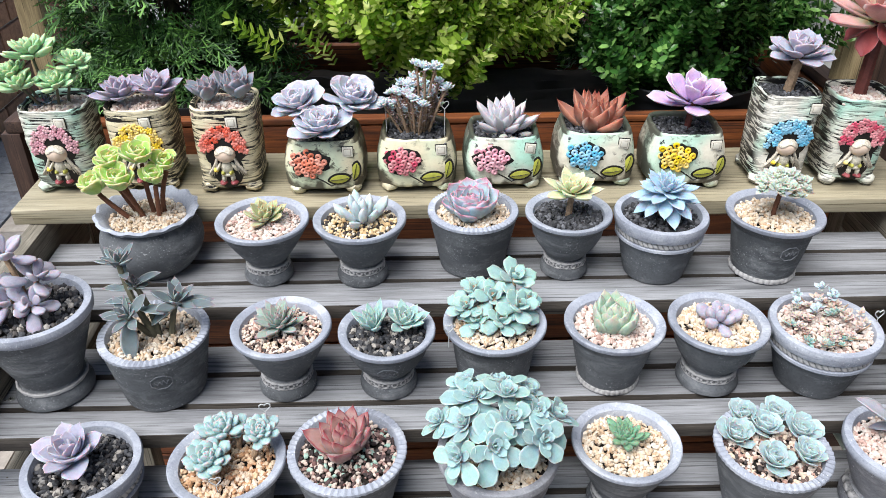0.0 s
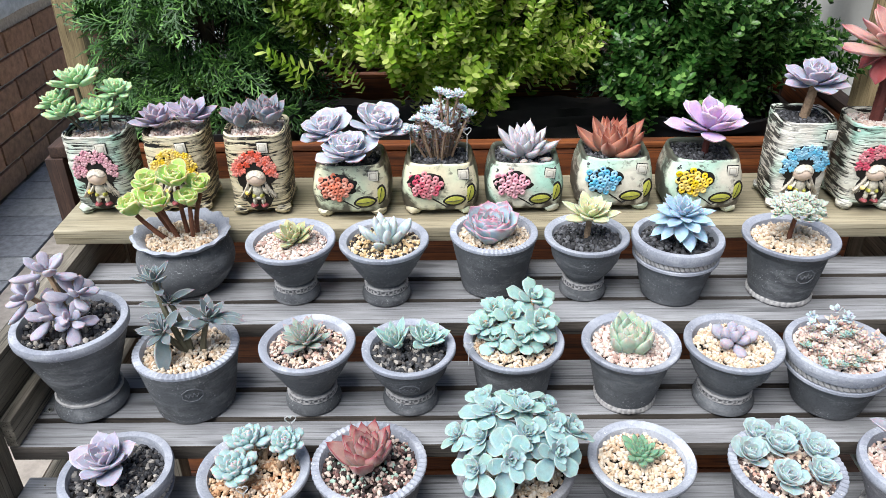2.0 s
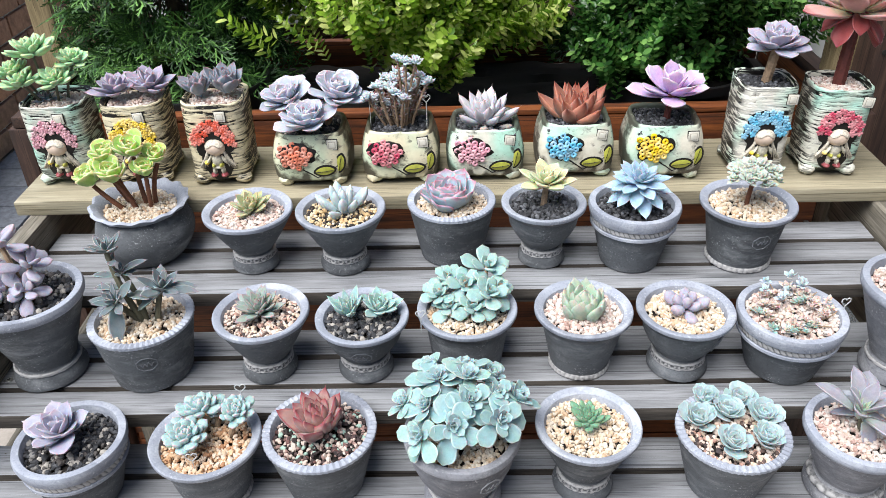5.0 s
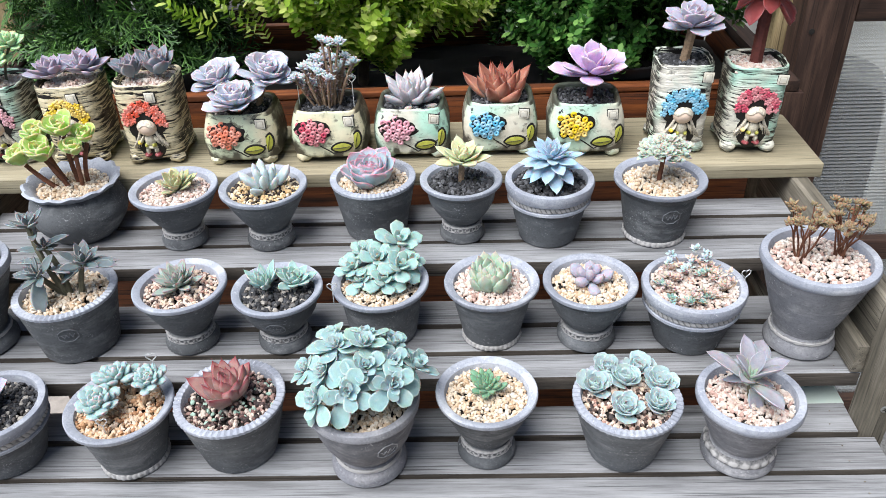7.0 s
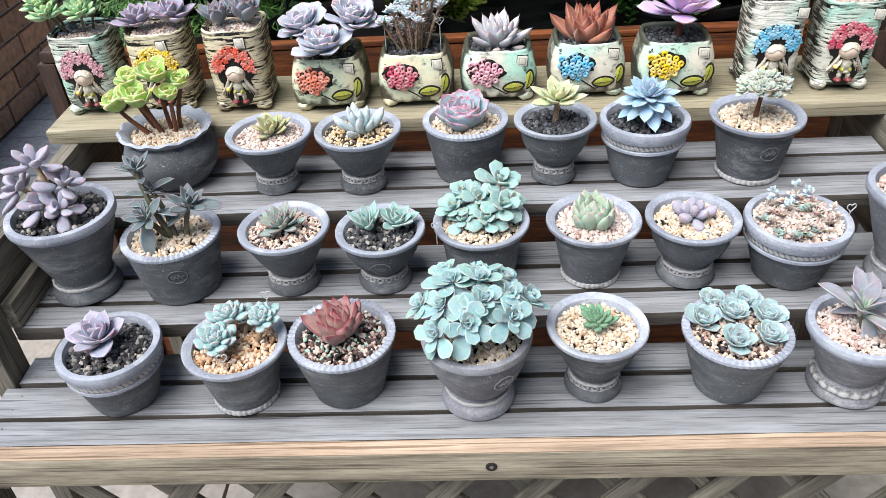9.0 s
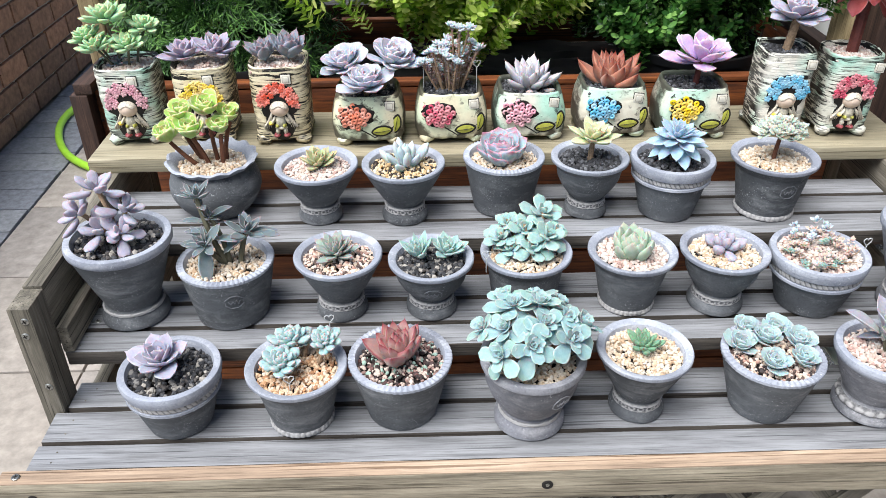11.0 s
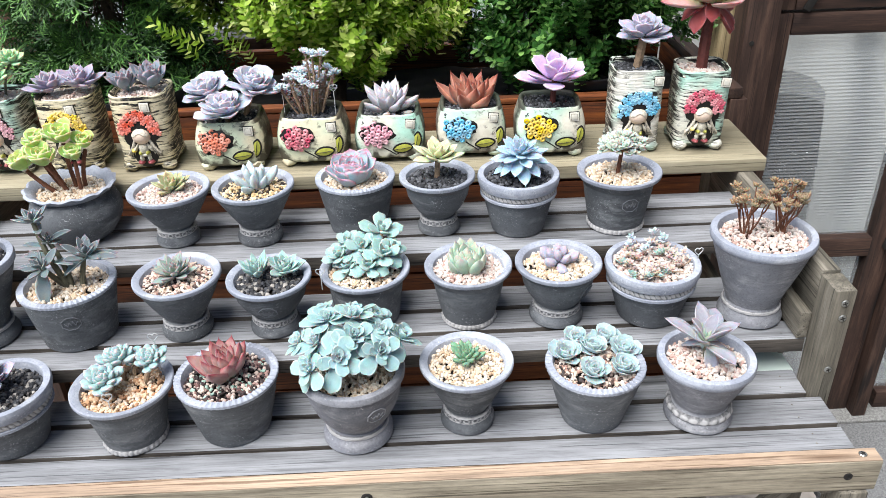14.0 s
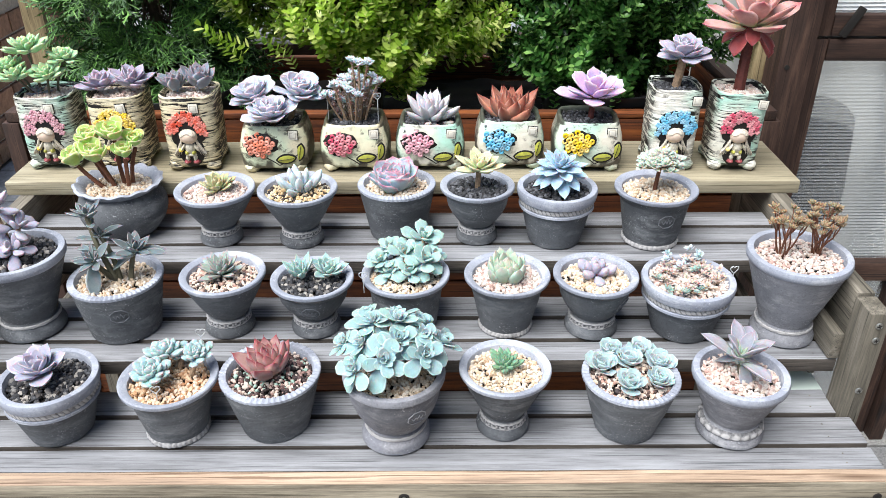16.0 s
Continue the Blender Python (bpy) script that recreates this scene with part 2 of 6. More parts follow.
def bark_glaze(name, glaze, patch, wash, bark):
    """Glazed clay, cream to mint, with dark wash left in its cracks and rubbed along its edges."""
    m, n, l, b = base_material(name, 0.42)
    v = coords(n, l)
    col = mix(n, l, ramp(n, l, noise_of(n, l, v, 15, 3, 0.5), [(0.44, K), (0.60, W)]), hexa(glaze), hexa(patch))
    fine = noise_of(n, l, v, 90, 5, 0.7)
    col = mix(n, l, 0.6, col, ramp(n, l, fine, [(0.3, (0.80, 0.78, 0.74, 1)), (0.6, (1.06, 1.06, 1.06, 1))]), "MULTIPLY")
    spots = noise_of(n, l, v, 30, 6, 0.7)
    at = n.new("ShaderNodeAttribute")
    at.attribute_name = "wash"
    if bark:
        ridge = noise_of(n, l, coords(n, l, (36, 36, 310)), 1.0, 3, 0.55, 0.8)
        crack = ramp(n, l, ridge, [(0.43, W), (0.465, K)])
        dark = mix(n, l, 1.0, crack, ramp(n, l, spots, [(bark, K), (bark + 0.13, W)]), "MULTIPLY")
        side = mix(n, l, 1.0, at.outputs["Fac"], ramp(n, l, ridge, [(0.50, W), (0.545, (0.08, 0.08, 0.08, 1))]), "MULTIPLY")
    else:
        ridge = noise_of(n, l, coords(n, l, (70, 70, 110)), 1.0, 5, 0.65, 0.6)
        dark = mix(n, l, 1.0, ramp(n, l, ridge, [(0.40, (0.85, 0.8, 0.75, 1)), (0.47, K)]), ramp(n, l, spots, [(0.46, K), (0.58, W)]), "MULTIPLY")
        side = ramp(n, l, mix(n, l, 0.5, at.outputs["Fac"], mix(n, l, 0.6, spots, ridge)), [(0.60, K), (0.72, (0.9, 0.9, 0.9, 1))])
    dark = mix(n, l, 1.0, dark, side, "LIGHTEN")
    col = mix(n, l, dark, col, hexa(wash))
    l.new(col, b.inputs["Base Color"])
    bump(n, l, b, ridge, 0.55 if bark else 0.2, 0.003 if bark else 0.0015)
    return m


GREY_WOOD = wood("weathered_grey_wood", "737476", "898a8d", "9a9c9f", 0.5)
RAIL_WOOD = wood("weathered_rail_wood", "4a463d", "716b5f", "958e81", 0.75)
# weathered edge wood, darkened to hold the shade of the gaps
EDGE_SHADE_WOOD = wood("weathered_slat_edge_with_gap_shade", "2e2925", "4d4741", "6a635b", 0.9)
PINE = wood("pale_pine", "857c66", "9c937b", "aea58d", 0.55, figure=0.8)
BEAM_WOOD = wood("two_tone_beam_wood", "655c4e", "918876", "b9ae99", 0.8)
FRESH = wood("freshly_planed_wood", "8c7866", "a8917b", "bca690", 0.8)
BROWN = wood("red_brown_stained_wood", "34190a", "6e3a1a", "925426", 0.6)
DARK = wood("dark_brown_stained_wood", "20150f", "3f2b22", "5d463a", 0.7)
POST_WOOD = wood("yellowed_post_wood", "6b5c41", "978562", "b4a27c", 0.8)
POT = clay("dark_grey_pot_clay", "4d4f52", "66696d", "aeb0b2", 0.42)
POT_PALE = clay("pale_grey_pot_clay", "6c6d72", "8b8c93", "c6c5c6", 0.6)
# pale chalky wear, with the sky's bluish reflection mixed into the colour
RIM = clay("chalky_sky_tinted_rim_clay", "828691", "a1a6b2", "d3d5da", 0.6)
SEAL = clay("seal_clay", "66686c", "7c7f84", "b4b5b8", 0.4)
SEAL_PALE = clay("pale_seal_clay", "86878c", "a0a1a6", "cccccc", 0.4)
ORNAMENT = relief_clay("worn_chalky_ornament", "525355", "adabaa")
SOIL = plain("dark_soil", "1c1713", 0.95, 0, 0.4, 90)
G_CREAM = pebble_material("cream_gravel", ["e4d4be", "eadfce", "d9c2a6", "ece4d8", "dfcab2", "cdb092", "e7d8c4"])
G_PEACH = pebble_material("peach_gravel", ["dcb894", "e4ccb0", "c99e78", "ead8c4", "b98a66", "dfc0a0", "e8d2bc"])
G_PINK = pebble_material("pink_white_gravel", ["e0d0c8", "e8dfd8", "d6beb4", "ece6e0", "c4a49a", "e4d4cb", "dccabc"])
G_BLACK = pebble_material("black_lava_gravel", ["3a3b3f", "4c4d52", "2c2d30", "606268", "424347", "74767c", "36373b"], 0.7)
G_DARKMIX = pebble_material("dark_mixed_gravel", ["36373b", "46484d", "b4afa8", "2e2f33", "5a5553", "4e5055", "807e7c", "3b3c40"], 0.75)
G_REDMIX = pebble_material("red_mixed_gravel", ["574443", "7d5b57", "d8cabf", "3a3231", "a8c7ba", "a98a82", "453838", "d2bdb2"], 0.8)
G_MIX = pebble_material("speckled_gravel", ["e7d5c8", "f0e6dc", "6a5852", "dfc6b8", "c09a8c", "eee0d4", "4a4242", "e4d0ba"], 0.8)
G_CREAMDARK = pebble_material("cream_and_black_gravel", ["ecd8b0", "f1e2c4", "3a3330", "dcbc8d", "f4e9d4", "4f4540", "e3c79a"], 0.8)
STEM_BROWN = plain("brown_stem", "6d4430", 0.8, 0, 0.4, 160, 0.5)
STEM_TAN = plain("tan_leaf_scarred_stem", "9a8168", 0.85, 0, 0.45, 220, 0.6)
STEM_RED = plain("red_brown_stem", "5e2c26", 0.7, 0, 0.4, 160, 0.5)
STEM_GREEN = plain("olive_stem", "5f5c4a", 0.7, 0, 0.3, 160, 0.3)
SCREW = plain("zinc_screw", "a9a9a4", 0.35, 0.9, 0.2, 300, 0.1)
SLOT = plain("screw_slot", "1d1a17", 0.8)

# ---- ground, paving, walls ----
def ground():
    bm = bmesh.new()
    bmesh.ops.create_grid(bm, x_segments=40, y_segments=40, size=60)
    m, n, l, b = base_material("sandy_ground", 0.95)
    g = noise_of(n, l, coords(n, l), 9, 8, 0.7)
    l.new(ramp(n, l, g, [(0.3, hexa("5f5b55")), (0.7, hexa("8c8780"))]), b.inputs["Base Color"])
    ob = part("ground", bm, m, None, smooth=False)
    ob.location = (0, 0, -0.03)
    tagged(ob, "sandy grey ground under the paving", "ground", kind="structure")


ground()
BRICK = plain("brown_brick", "9a765f", 0.9, 0, 0.4, 45, 0.5)
MORTAR = plain("pale_mortar", "b4a99e", 0.95, 0, 0.3, 80, 0.4)
PAVER = plain("slate_grey_paver", "888b90", 0.9, 0, 0.35, 55, 0.4)
PAVER_TAN = plain("tan_sandstone_paver", "98918a", 0.9, 0, 0.3, 30, 0.35)
PAVER_GRIT = plain("gritty_concrete_paver", "828281", 0.95, 0, 0.6, 330, 0.6)
STONE = plain("pale_coping_stone", "b9bcbf", 0.9, 0, 0.3, 40, 0.5)


def strip(name, sx, sy, sz, centre, mat, parent, rz=0, ry=0, rx=0, bevel=0.0015, label="", wobble=0.0006, cuts=10):
    """A board whose grain runs along its length sx."""
    return part(name, box_bm(sx, sy, sz, bevel, cuts, wobble), mat, parent, label, at=pose(*centre, rx, ry, rz))


def fence_back():
    """Corrugated translucent fence behind the planter."""
    m, n, l, b = base_material("milky_corrugated_sheet", 0.35)
    b.inputs["Base Color"].default_value = hexa("eef2f2")
    tr = n.new("ShaderNodeBsdfTranslucent")
    tr.inputs["Color"].default_value = hexa("f4f8f8")
    ms = n.new("ShaderNodeMixShader")
    ms.inputs[0].default_value = 0.5
    l.new(b.outputs[0], ms.inputs[1])
    l.new(tr.outputs[0], ms.inputs[2])
    l.new(ms.outputs[0], n["Material Output"].inputs["Surface"])
    bm = bmesh.new()
    n_ribs, x0, x1, z0, z1 = 380, -0.62, 2.4, 0.62, 1.9
    cols = []
    for k in range(n_ribs + 1):
        x = x0 + (x1 - x0) * k / n_ribs
        y = 1.72 + 0.006 * math.sin(k * math.pi / 2)
        cols.append((bm.verts.new((x, y, z0)), bm.verts.new((x, y, z1))))
    for a, c in zip(cols, cols[1:]):
        bm.faces.new((a[0], c[0], c[1], a[1]))
    f = thing("fence", (0, 0, 0), "milky corrugated sheet fence on dark brown timber frame", "fence", kind="structure")
    part("corrugated_sheet", bm, m, f)
    for x in (-0.62, 0.62, 1.5, 2.4):
        strip("fence_post", 1.95, 0.05, 0.05, (x, 1.77, 0.975), DARK, f, ry=90)
    for z in (0.06, 0.64, 1.2, 1.9):
        strip("fence_rail", 3.06, 0.035, 0.05, (0.89, 1.675, z), DARK, f)
    for z in (0.13, 0.27, 0.41, 0.55):
        strip("fence_board", 3.06, 0.02, 0.135, (0.89, 1.70, z), DARK, f)
    strip("fence_ledge", 0.6, 0.06, 0.025, (-0.25, 1.62, 0.675), GREY_WOOD, f)


fence_back()


def gate():
    """Two-leaf timber gate with ribbed translucent panes."""
    m, n, l, b = base_material("ribbed_translucent_pane", 0.16)
    b.inputs["Base Color"].default_value = hexa("eef2f2")
    b.inputs["Transmission Weight"].default_value = 0.78
    b.inputs["IOR"].default_value = 1.12
    g = thing("gate", (0, 0, 0), "dark brown timber gate with ribbed translucent panes", "gate", kind="structure")

    white, wn2, wl2, wb = base_material("milky_pane", 0.4)
    wb.inputs["Base Color"].default_value = hexa("e6eaea")
    wb.inputs["Transmission Weight"].default_value = 0.2

    def pane(x0, x1, z0, z1):
        bm = bmesh.new()
        rows = []
        count = int((z1 - z0) / 0.0015)
        for k in range(count + 1):
            z = z0 + (z1 - z0) * k / count
            y = 1.078 + 0.0010 * math.sin(k * math.pi / 2)
            rows.append((bm.verts.new((x0, y, z)), bm.verts.new((x1, y, z))))
        for a, c in zip(rows, rows[1:]):
            bm.faces.new((a[0], a[1], c[1], c[0]))
        part("pane", bm, white if z0 > 0.8 else m, g)

    strip("jamb", 1.9, 0.052, 0.05, (0.656, 1.04, 0.95), DARK, g, ry=90)
    for x in (0.703, 0.963):
        strip("stile", 0.81, 0.034, 0.036 if x < 0.8 else 0.044, (x, 1.075, 0.405), DARK, g, ry=90)
        strip("stile", 0.9, 0.034, 0.036, (x, 1.075, 1.265), DARK, g, ry=90)
    for z, h in ((0.793, 0.034), (0.386, 0.038), (0.02, 0.04), (0.831, 0.032), (1.7, 0.04)):
        strip("gate_rail", 0.224, 0.03, h, (0.834, 1.073, z), DARK, g)
    pane(0.721, 0.941, 0.405, 0.777)
    pane(0.721, 0.941, 0.04, 0.367)
    pane(0.721, 0.947, 0.846, 1.68)
    strip("jamb", 1.9, 0.05, 0.026, (1.000, 1.06, 0.95), DARK, g, ry=90)
    pane(1.014, 1.6, 0.04, 1.68)
    strip("gate_rail", 0.6, 0.03, 0.04, (1.34, 1.073, 0.02), DARK, g)
    strip("latch", 0.05, 0.006, 0.012, (0.748, 1.053, 0.838), SLOT, g, ry=-62, cuts=0, wobble=0)
    strip("latch", 0.03, 0.012, 0.016, (0.972, 1.051, 0.40), SLOT, g, ry=-80, cuts=0, wobble=0)
    for z in (0.779, 0.15):
        part("bolt_hole", lathe_bm([(0.004, 0), (0.004, 0.001), (0.0015, 0.0012)], 12), SLOT, g, at=pose(0.644, 1.0135, z, 90, 0, 0))
    # what stands behind the panes
    bar = thing("barrel", (0.775, 1.24, 0), "dark round barrel behind the gate", "barrel")
    part("body", lathe_bm([(0.10, 0), (0.115, 0.25), (0.11, 0.5), (0.10, 0.62), (0.09, 0.63)], 32), SLOT, bar)
    cloth = thing("tarpaulin", (0, 0, 0), "folded white tarpaulin leaning behind the gate", "tarpaulin")
    bm = bmesh.new()
    bmesh.ops.create_grid(bm, x_segments=60, y_segments=40, size=0.5)
    for v in bm.verts:
        u, h = v.co.x * 1.16, v.co.y + 0.5
        fold = 0.022 * math.sin(u * 19 + 2.2 * h) + 0.012 * math.sin(u * 41 - 5 * h) + 0.03 * noise.noise(Vector((u * 4, h * 5, 2)))
        v.co = (1.20 + u, 1.40 + 0.34 * h + fold, 0.02 + h * 0.98 + 0.03 * noise.noise(Vector((u * 5, 7, 1))) * h)
    part("sheet", bm, plain("white_tarpaulin", "8f8f8b", 0.7, 0, 0.15, 14, 0.2), cloth)


gate()


def planter():
    p = thing("planter_box", (0, 0, 0), "red-brown stained timber planter box with shrubs", "planter")
    x0, x1, y0, y1, top = -0.535, 0.615, 1.0, 1.36, 0.703
    z = top
    k = 0
    while z > 0.05:
        h = 0.082 if k else 0.052
        for y in (y0 + 0.012, y1):
            strip("plank", x1 - x0 - 0.02, 0.018, h - 0.004, ((x0 + x1) / 2, y, z - h / 2), BROWN, p)
        for x in (x0, x1):
            strip("plank", y1 - y0 - 0.03, 0.018, h - 0.004, (x, (y0 + y1) / 2, z - h / 2), BROWN, p, rz=90)
        z -= h
        k += 1
    for x in (x0, x1):
        strip("cap_rail", y1 - y0 + 0.03, 0.026, 0.016, (x - 0.004 if x < 0 else x + 0.004, (y0 + y1) / 2, top + 0.009), DARK, p, rz=90)
        for y in (y0 - 0.002, y1):
            strip("corner_post", top, 0.03, 0.026, (x - 0.012 if x < 0 else x + 0.012, y, top / 2), DARK, p, ry=90)
    strip("cap_rail", x1 - x0 - 0.03, 0.02, 0.008, ((x0 + x1) / 2, y0 + 0.012, top + 0.004), BROWN, p)
    bm = bmesh.new()
    bmesh.ops.create_grid(bm, x_segments=60, y_segments=20, size=1)
    for v in bm.verts:
        v.co = Vector((v.co.x * (x1 - x0 - 0.02) / 2 + (x0 + x1) / 2, v.co.y * (y1 - y0 - 0.02) / 2 + (y0 + y1) / 2, 0.655 + 0.012 * noise.noise(v.co * 9)))
    part("soil", bm, SOIL, p)


planter()


def lone_post(x, y, top, w, label):
    ob = part("timber_post", box_bm(top, w, w, 0.002, 14, 0.0008), POST_WOOD, None, at=pose(x, y, top / 2, 0, 90, 8))
    tagged(ob, label, "post", kind="structure")


lone_post(-0.625, 1.30, 0.872, 0.036, "square yellowed timber post beside the planter")
lone_post(0.640, 1.097, 1.7, 0.052, "weathered tan timber post beside the gate")


def hose():
    bm = tube_bm([(-1.20, 3.0, 0.015), (-1.315, 2.72, 0.015), (-1.338, 2.53, 0.015), (-1.282, 2.357, 0.015), (-1.199, 2.224, 0.015), (-1.111, 2.147, 0.015), (-0.95, 2.05, 0.015), (-0.7, 1.98, 0.015)], 0.013, 0.013, 12)
    ob = part("garden_hose", bm, plain("lime_hose_rubber", "9ed43c", 0.45, 0, 0.12, 40, 0.05), None)
    md = ob.modifiers.new("smooth", "SUBSURF")
    md.levels = md.render_levels = 2
    tagged(ob, "lime green garden hose lying on the paving", "hose")


hose()

# ---- the tiered bench ----
A, B, C, D = 0.518, 0.5726, 0.6265, 0.680


def screw(at, parent, r=0.0042):
    s = part("screw", lathe_bm([(r, 0), (r, 0.0007), (r * 0.8, 0.0014), (0.0004, 0.0015)], 16), SCREW, parent, at=at)
    bm = box_bm(r * 1.2, r * 0.22, 0.0006, 0)
    bm2 = box_bm(r * 0.22, r * 1.2, 0.0006, 0)
    part("slot", bm, SLOT, s, at=pose(0, 0, 0.0016, 0, 0, 20))
    part("slot", bm2, SLOT, s, at=pose(0, 0, 0.0017, 0, 0, 20))


def bench():
    b = thing("tiered_bench", (0, 0, 0), "weathered grey slatted four-tier timber plant bench", "plant bench")
    xl, xr = -0.452, 0.583

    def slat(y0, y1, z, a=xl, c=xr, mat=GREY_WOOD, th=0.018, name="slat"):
        s = strip(name, c - a, y1 - y0, th, ((a + c) / 2, (y0 + y1) / 2, z - th / 2), [mat, EDGE_SHADE_WOOD], b, cuts=24, wobble=0.0007, bevel=0.0012)
        # front and back faces take the colour with gap shade painted in
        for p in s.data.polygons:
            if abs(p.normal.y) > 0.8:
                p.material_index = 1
        return s

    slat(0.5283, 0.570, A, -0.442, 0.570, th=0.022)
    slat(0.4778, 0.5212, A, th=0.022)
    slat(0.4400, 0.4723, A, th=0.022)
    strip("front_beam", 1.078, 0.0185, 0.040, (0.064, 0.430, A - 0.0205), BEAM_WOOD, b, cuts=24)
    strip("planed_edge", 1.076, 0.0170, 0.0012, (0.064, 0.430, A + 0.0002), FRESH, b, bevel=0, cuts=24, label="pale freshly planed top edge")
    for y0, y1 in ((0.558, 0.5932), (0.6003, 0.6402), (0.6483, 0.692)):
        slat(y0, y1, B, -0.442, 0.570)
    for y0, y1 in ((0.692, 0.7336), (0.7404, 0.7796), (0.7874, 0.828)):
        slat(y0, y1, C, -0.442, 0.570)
    strip("top_board", 1.09, 0.150, 0.0185, (0.0635, 0.890, D - 0.0093), PINE, b, cuts=24, wobble=0.0007, bevel=0.002)
    for s, x in ((-1, -0.4545), (1, 0.5825)):
        strip("front_post", 0.658, 0.036, 0.0225, (x, 0.541, 0.329), RAIL_WOOD, b, ry=90)
        strip("rear_post", 0.66, 0.036, 0.0225, (x, 0.93, 0.33), RAIL_WOOD, b, ry=90)
        strip("side_rail", 0.352, 0.0205, 0.078, (x, 0.736, 0.622), RAIL_WOOD, b, rz=90)
        strip("side_cleat", 0.26, 0.012, 0.034, (x - s * 0.0178, 0.687, B + 0.0185), RAIL_WOOD, b, rz=90)
        strip("side_cleat", 0.36, 0.008, 0.03, (x - s * 0.0153, 0.775, B - 0.035), RAIL_WOOD, b, rz=90)
        strip("side_cleat", 0.13, 0.016, 0.03, (x - s * 0.0215, 0.762, C - 0.034), RAIL_WOOD, b, rz=90)
        strip("lower_rail", 0.5, 0.016, 0.036, (x - s * 0.0215, 0.68, A - 0.037), RAIL_WOOD, b, rz=90)
        strip("front_leg", 0.476, 0.03, 0.03, (x + (-0.002 if s > 0 else 0.0), 0.432, 0.238), RAIL_WOOD, b, ry=90)
        for z in (0.643, 0.624, 0.555):
            screw(pose(x + rng.uniform(-0.005, 0.005), 0.523, z, 90, 0, 0), b)
        screw(pose(x + s * 0.003, 0.430, A + 0.001, 0, 0, 0), b)
        part("rusty_screw", lathe_bm([(0.0046, 0), (0.0046, 0.0008), (0.003, 0.0012), (0.0028, 0.0004), (0.0004, 0.0004)], 16), SLOT, b, "dark rusted screw head", at=pose(x - s * 0.012, 0.4206, A - 0.02, 90, 0, 0))
    bolt = part("bolt", lathe_bm([(0.0058, 0), (0.0058, 0.0010), (0.0044, 0.0016), (0.0030, 0.0014), (0.0028, 0.0004), (0.0004, 0.0004)], 20), SLOT, b, "dark hollow bolt head", at=pose(0.075, 0.4206, A - 0.019, 90, 0, 0))
    part("bolt_core", lathe_bm([(0.0022, 0), (0.0020, 0.0012), (0.0004, 0.0014)], 12), SCREW, bolt, at=pose(0, 0, 0.0003))
    for x in (-0.2, 0.32):
        for y, z in ((0.60, B - 0.028), (0.72, C - 0.028)):
            strip("tier_support", 0.1, 0.02, 0.03, (x, y + 0.05, z - 0.005), RAIL_WOOD, b, rz=90)
    screw(pose(-0.424, 0.612, B + 0.0003, 0, 0, 0), b, 0.0034)
    # nail heads near the slat ends
    nail = finish("nail", lathe_bm([(0.0009, 0), (0.0009, 0.0003), (0.0003, 0.0004)], 8), RAIL_WOOD)
    for ys, z in (((0.449, 0.463), A), ((0.489, 0.509), A), ((0.539, 0.558), A), ((0.569, 0.584), B), ((0.611, 0.63), B), ((0.70, 0.722), C)):
        for y in ys:
            for x in (-0.425, 0.55):
                part("nail", nail, None, b, at=pose(x + rng.uniform(-0.006, 0.006), y, z + 0.0002))
    # crossed lattice under the front beam
    for k in range(11):
        x = -0.40 + k * 0.094
        for s in (-1, 1):
            c = math.cos(radians(52))
            u0, u1 = max(-0.31, (-0.436 - x) / c), min(0.31, (0.564 - x) / c)
            um = (u0 + u1) / 2
            strip("lattice_strip", u1 - u0, 0.006, 0.022, (x + um * c, 0.447 + s * 0.0035, 0.245 - s * um * math.sin(radians(52))), RAIL_WOOD, b, ry=s * 52, cuts=4, bevel=0.001)
    return b


bench()


def mint_sheet():
    """A glossy sheet lying on the lowest tier, behind its last slat."""
    m, n, l, b = base_material("pale_mint_plastic", 0.15)
    g = noise_of(n, l, coords(n, l, (20, 160, 20)), 1.0, 3, 0.5)
    l.new(ramp(n, l, g, [(0.3, hexa("d6e6dc")), (0.7, hexa("e2efe6"))]), b.inputs["Base Color"])
    t = thing("plastic_sheet", (0, 0, 0), "pale mint glossy plastic sheet under the second tier", "sheet")
    strip("panel", 0.136, 0.136, 0.003, (0.5050, 0.6395, A - 0.0035), m, t, cuts=2, wobble=0.0002, bevel=0.0008)
    for x in (0.46, 0.54):
        strip("batten", 0.11, 0.016, 0.014, (x, 0.6265, A - 0.0125), RAIL_WOOD, t, rz=90)


mint_sheet()

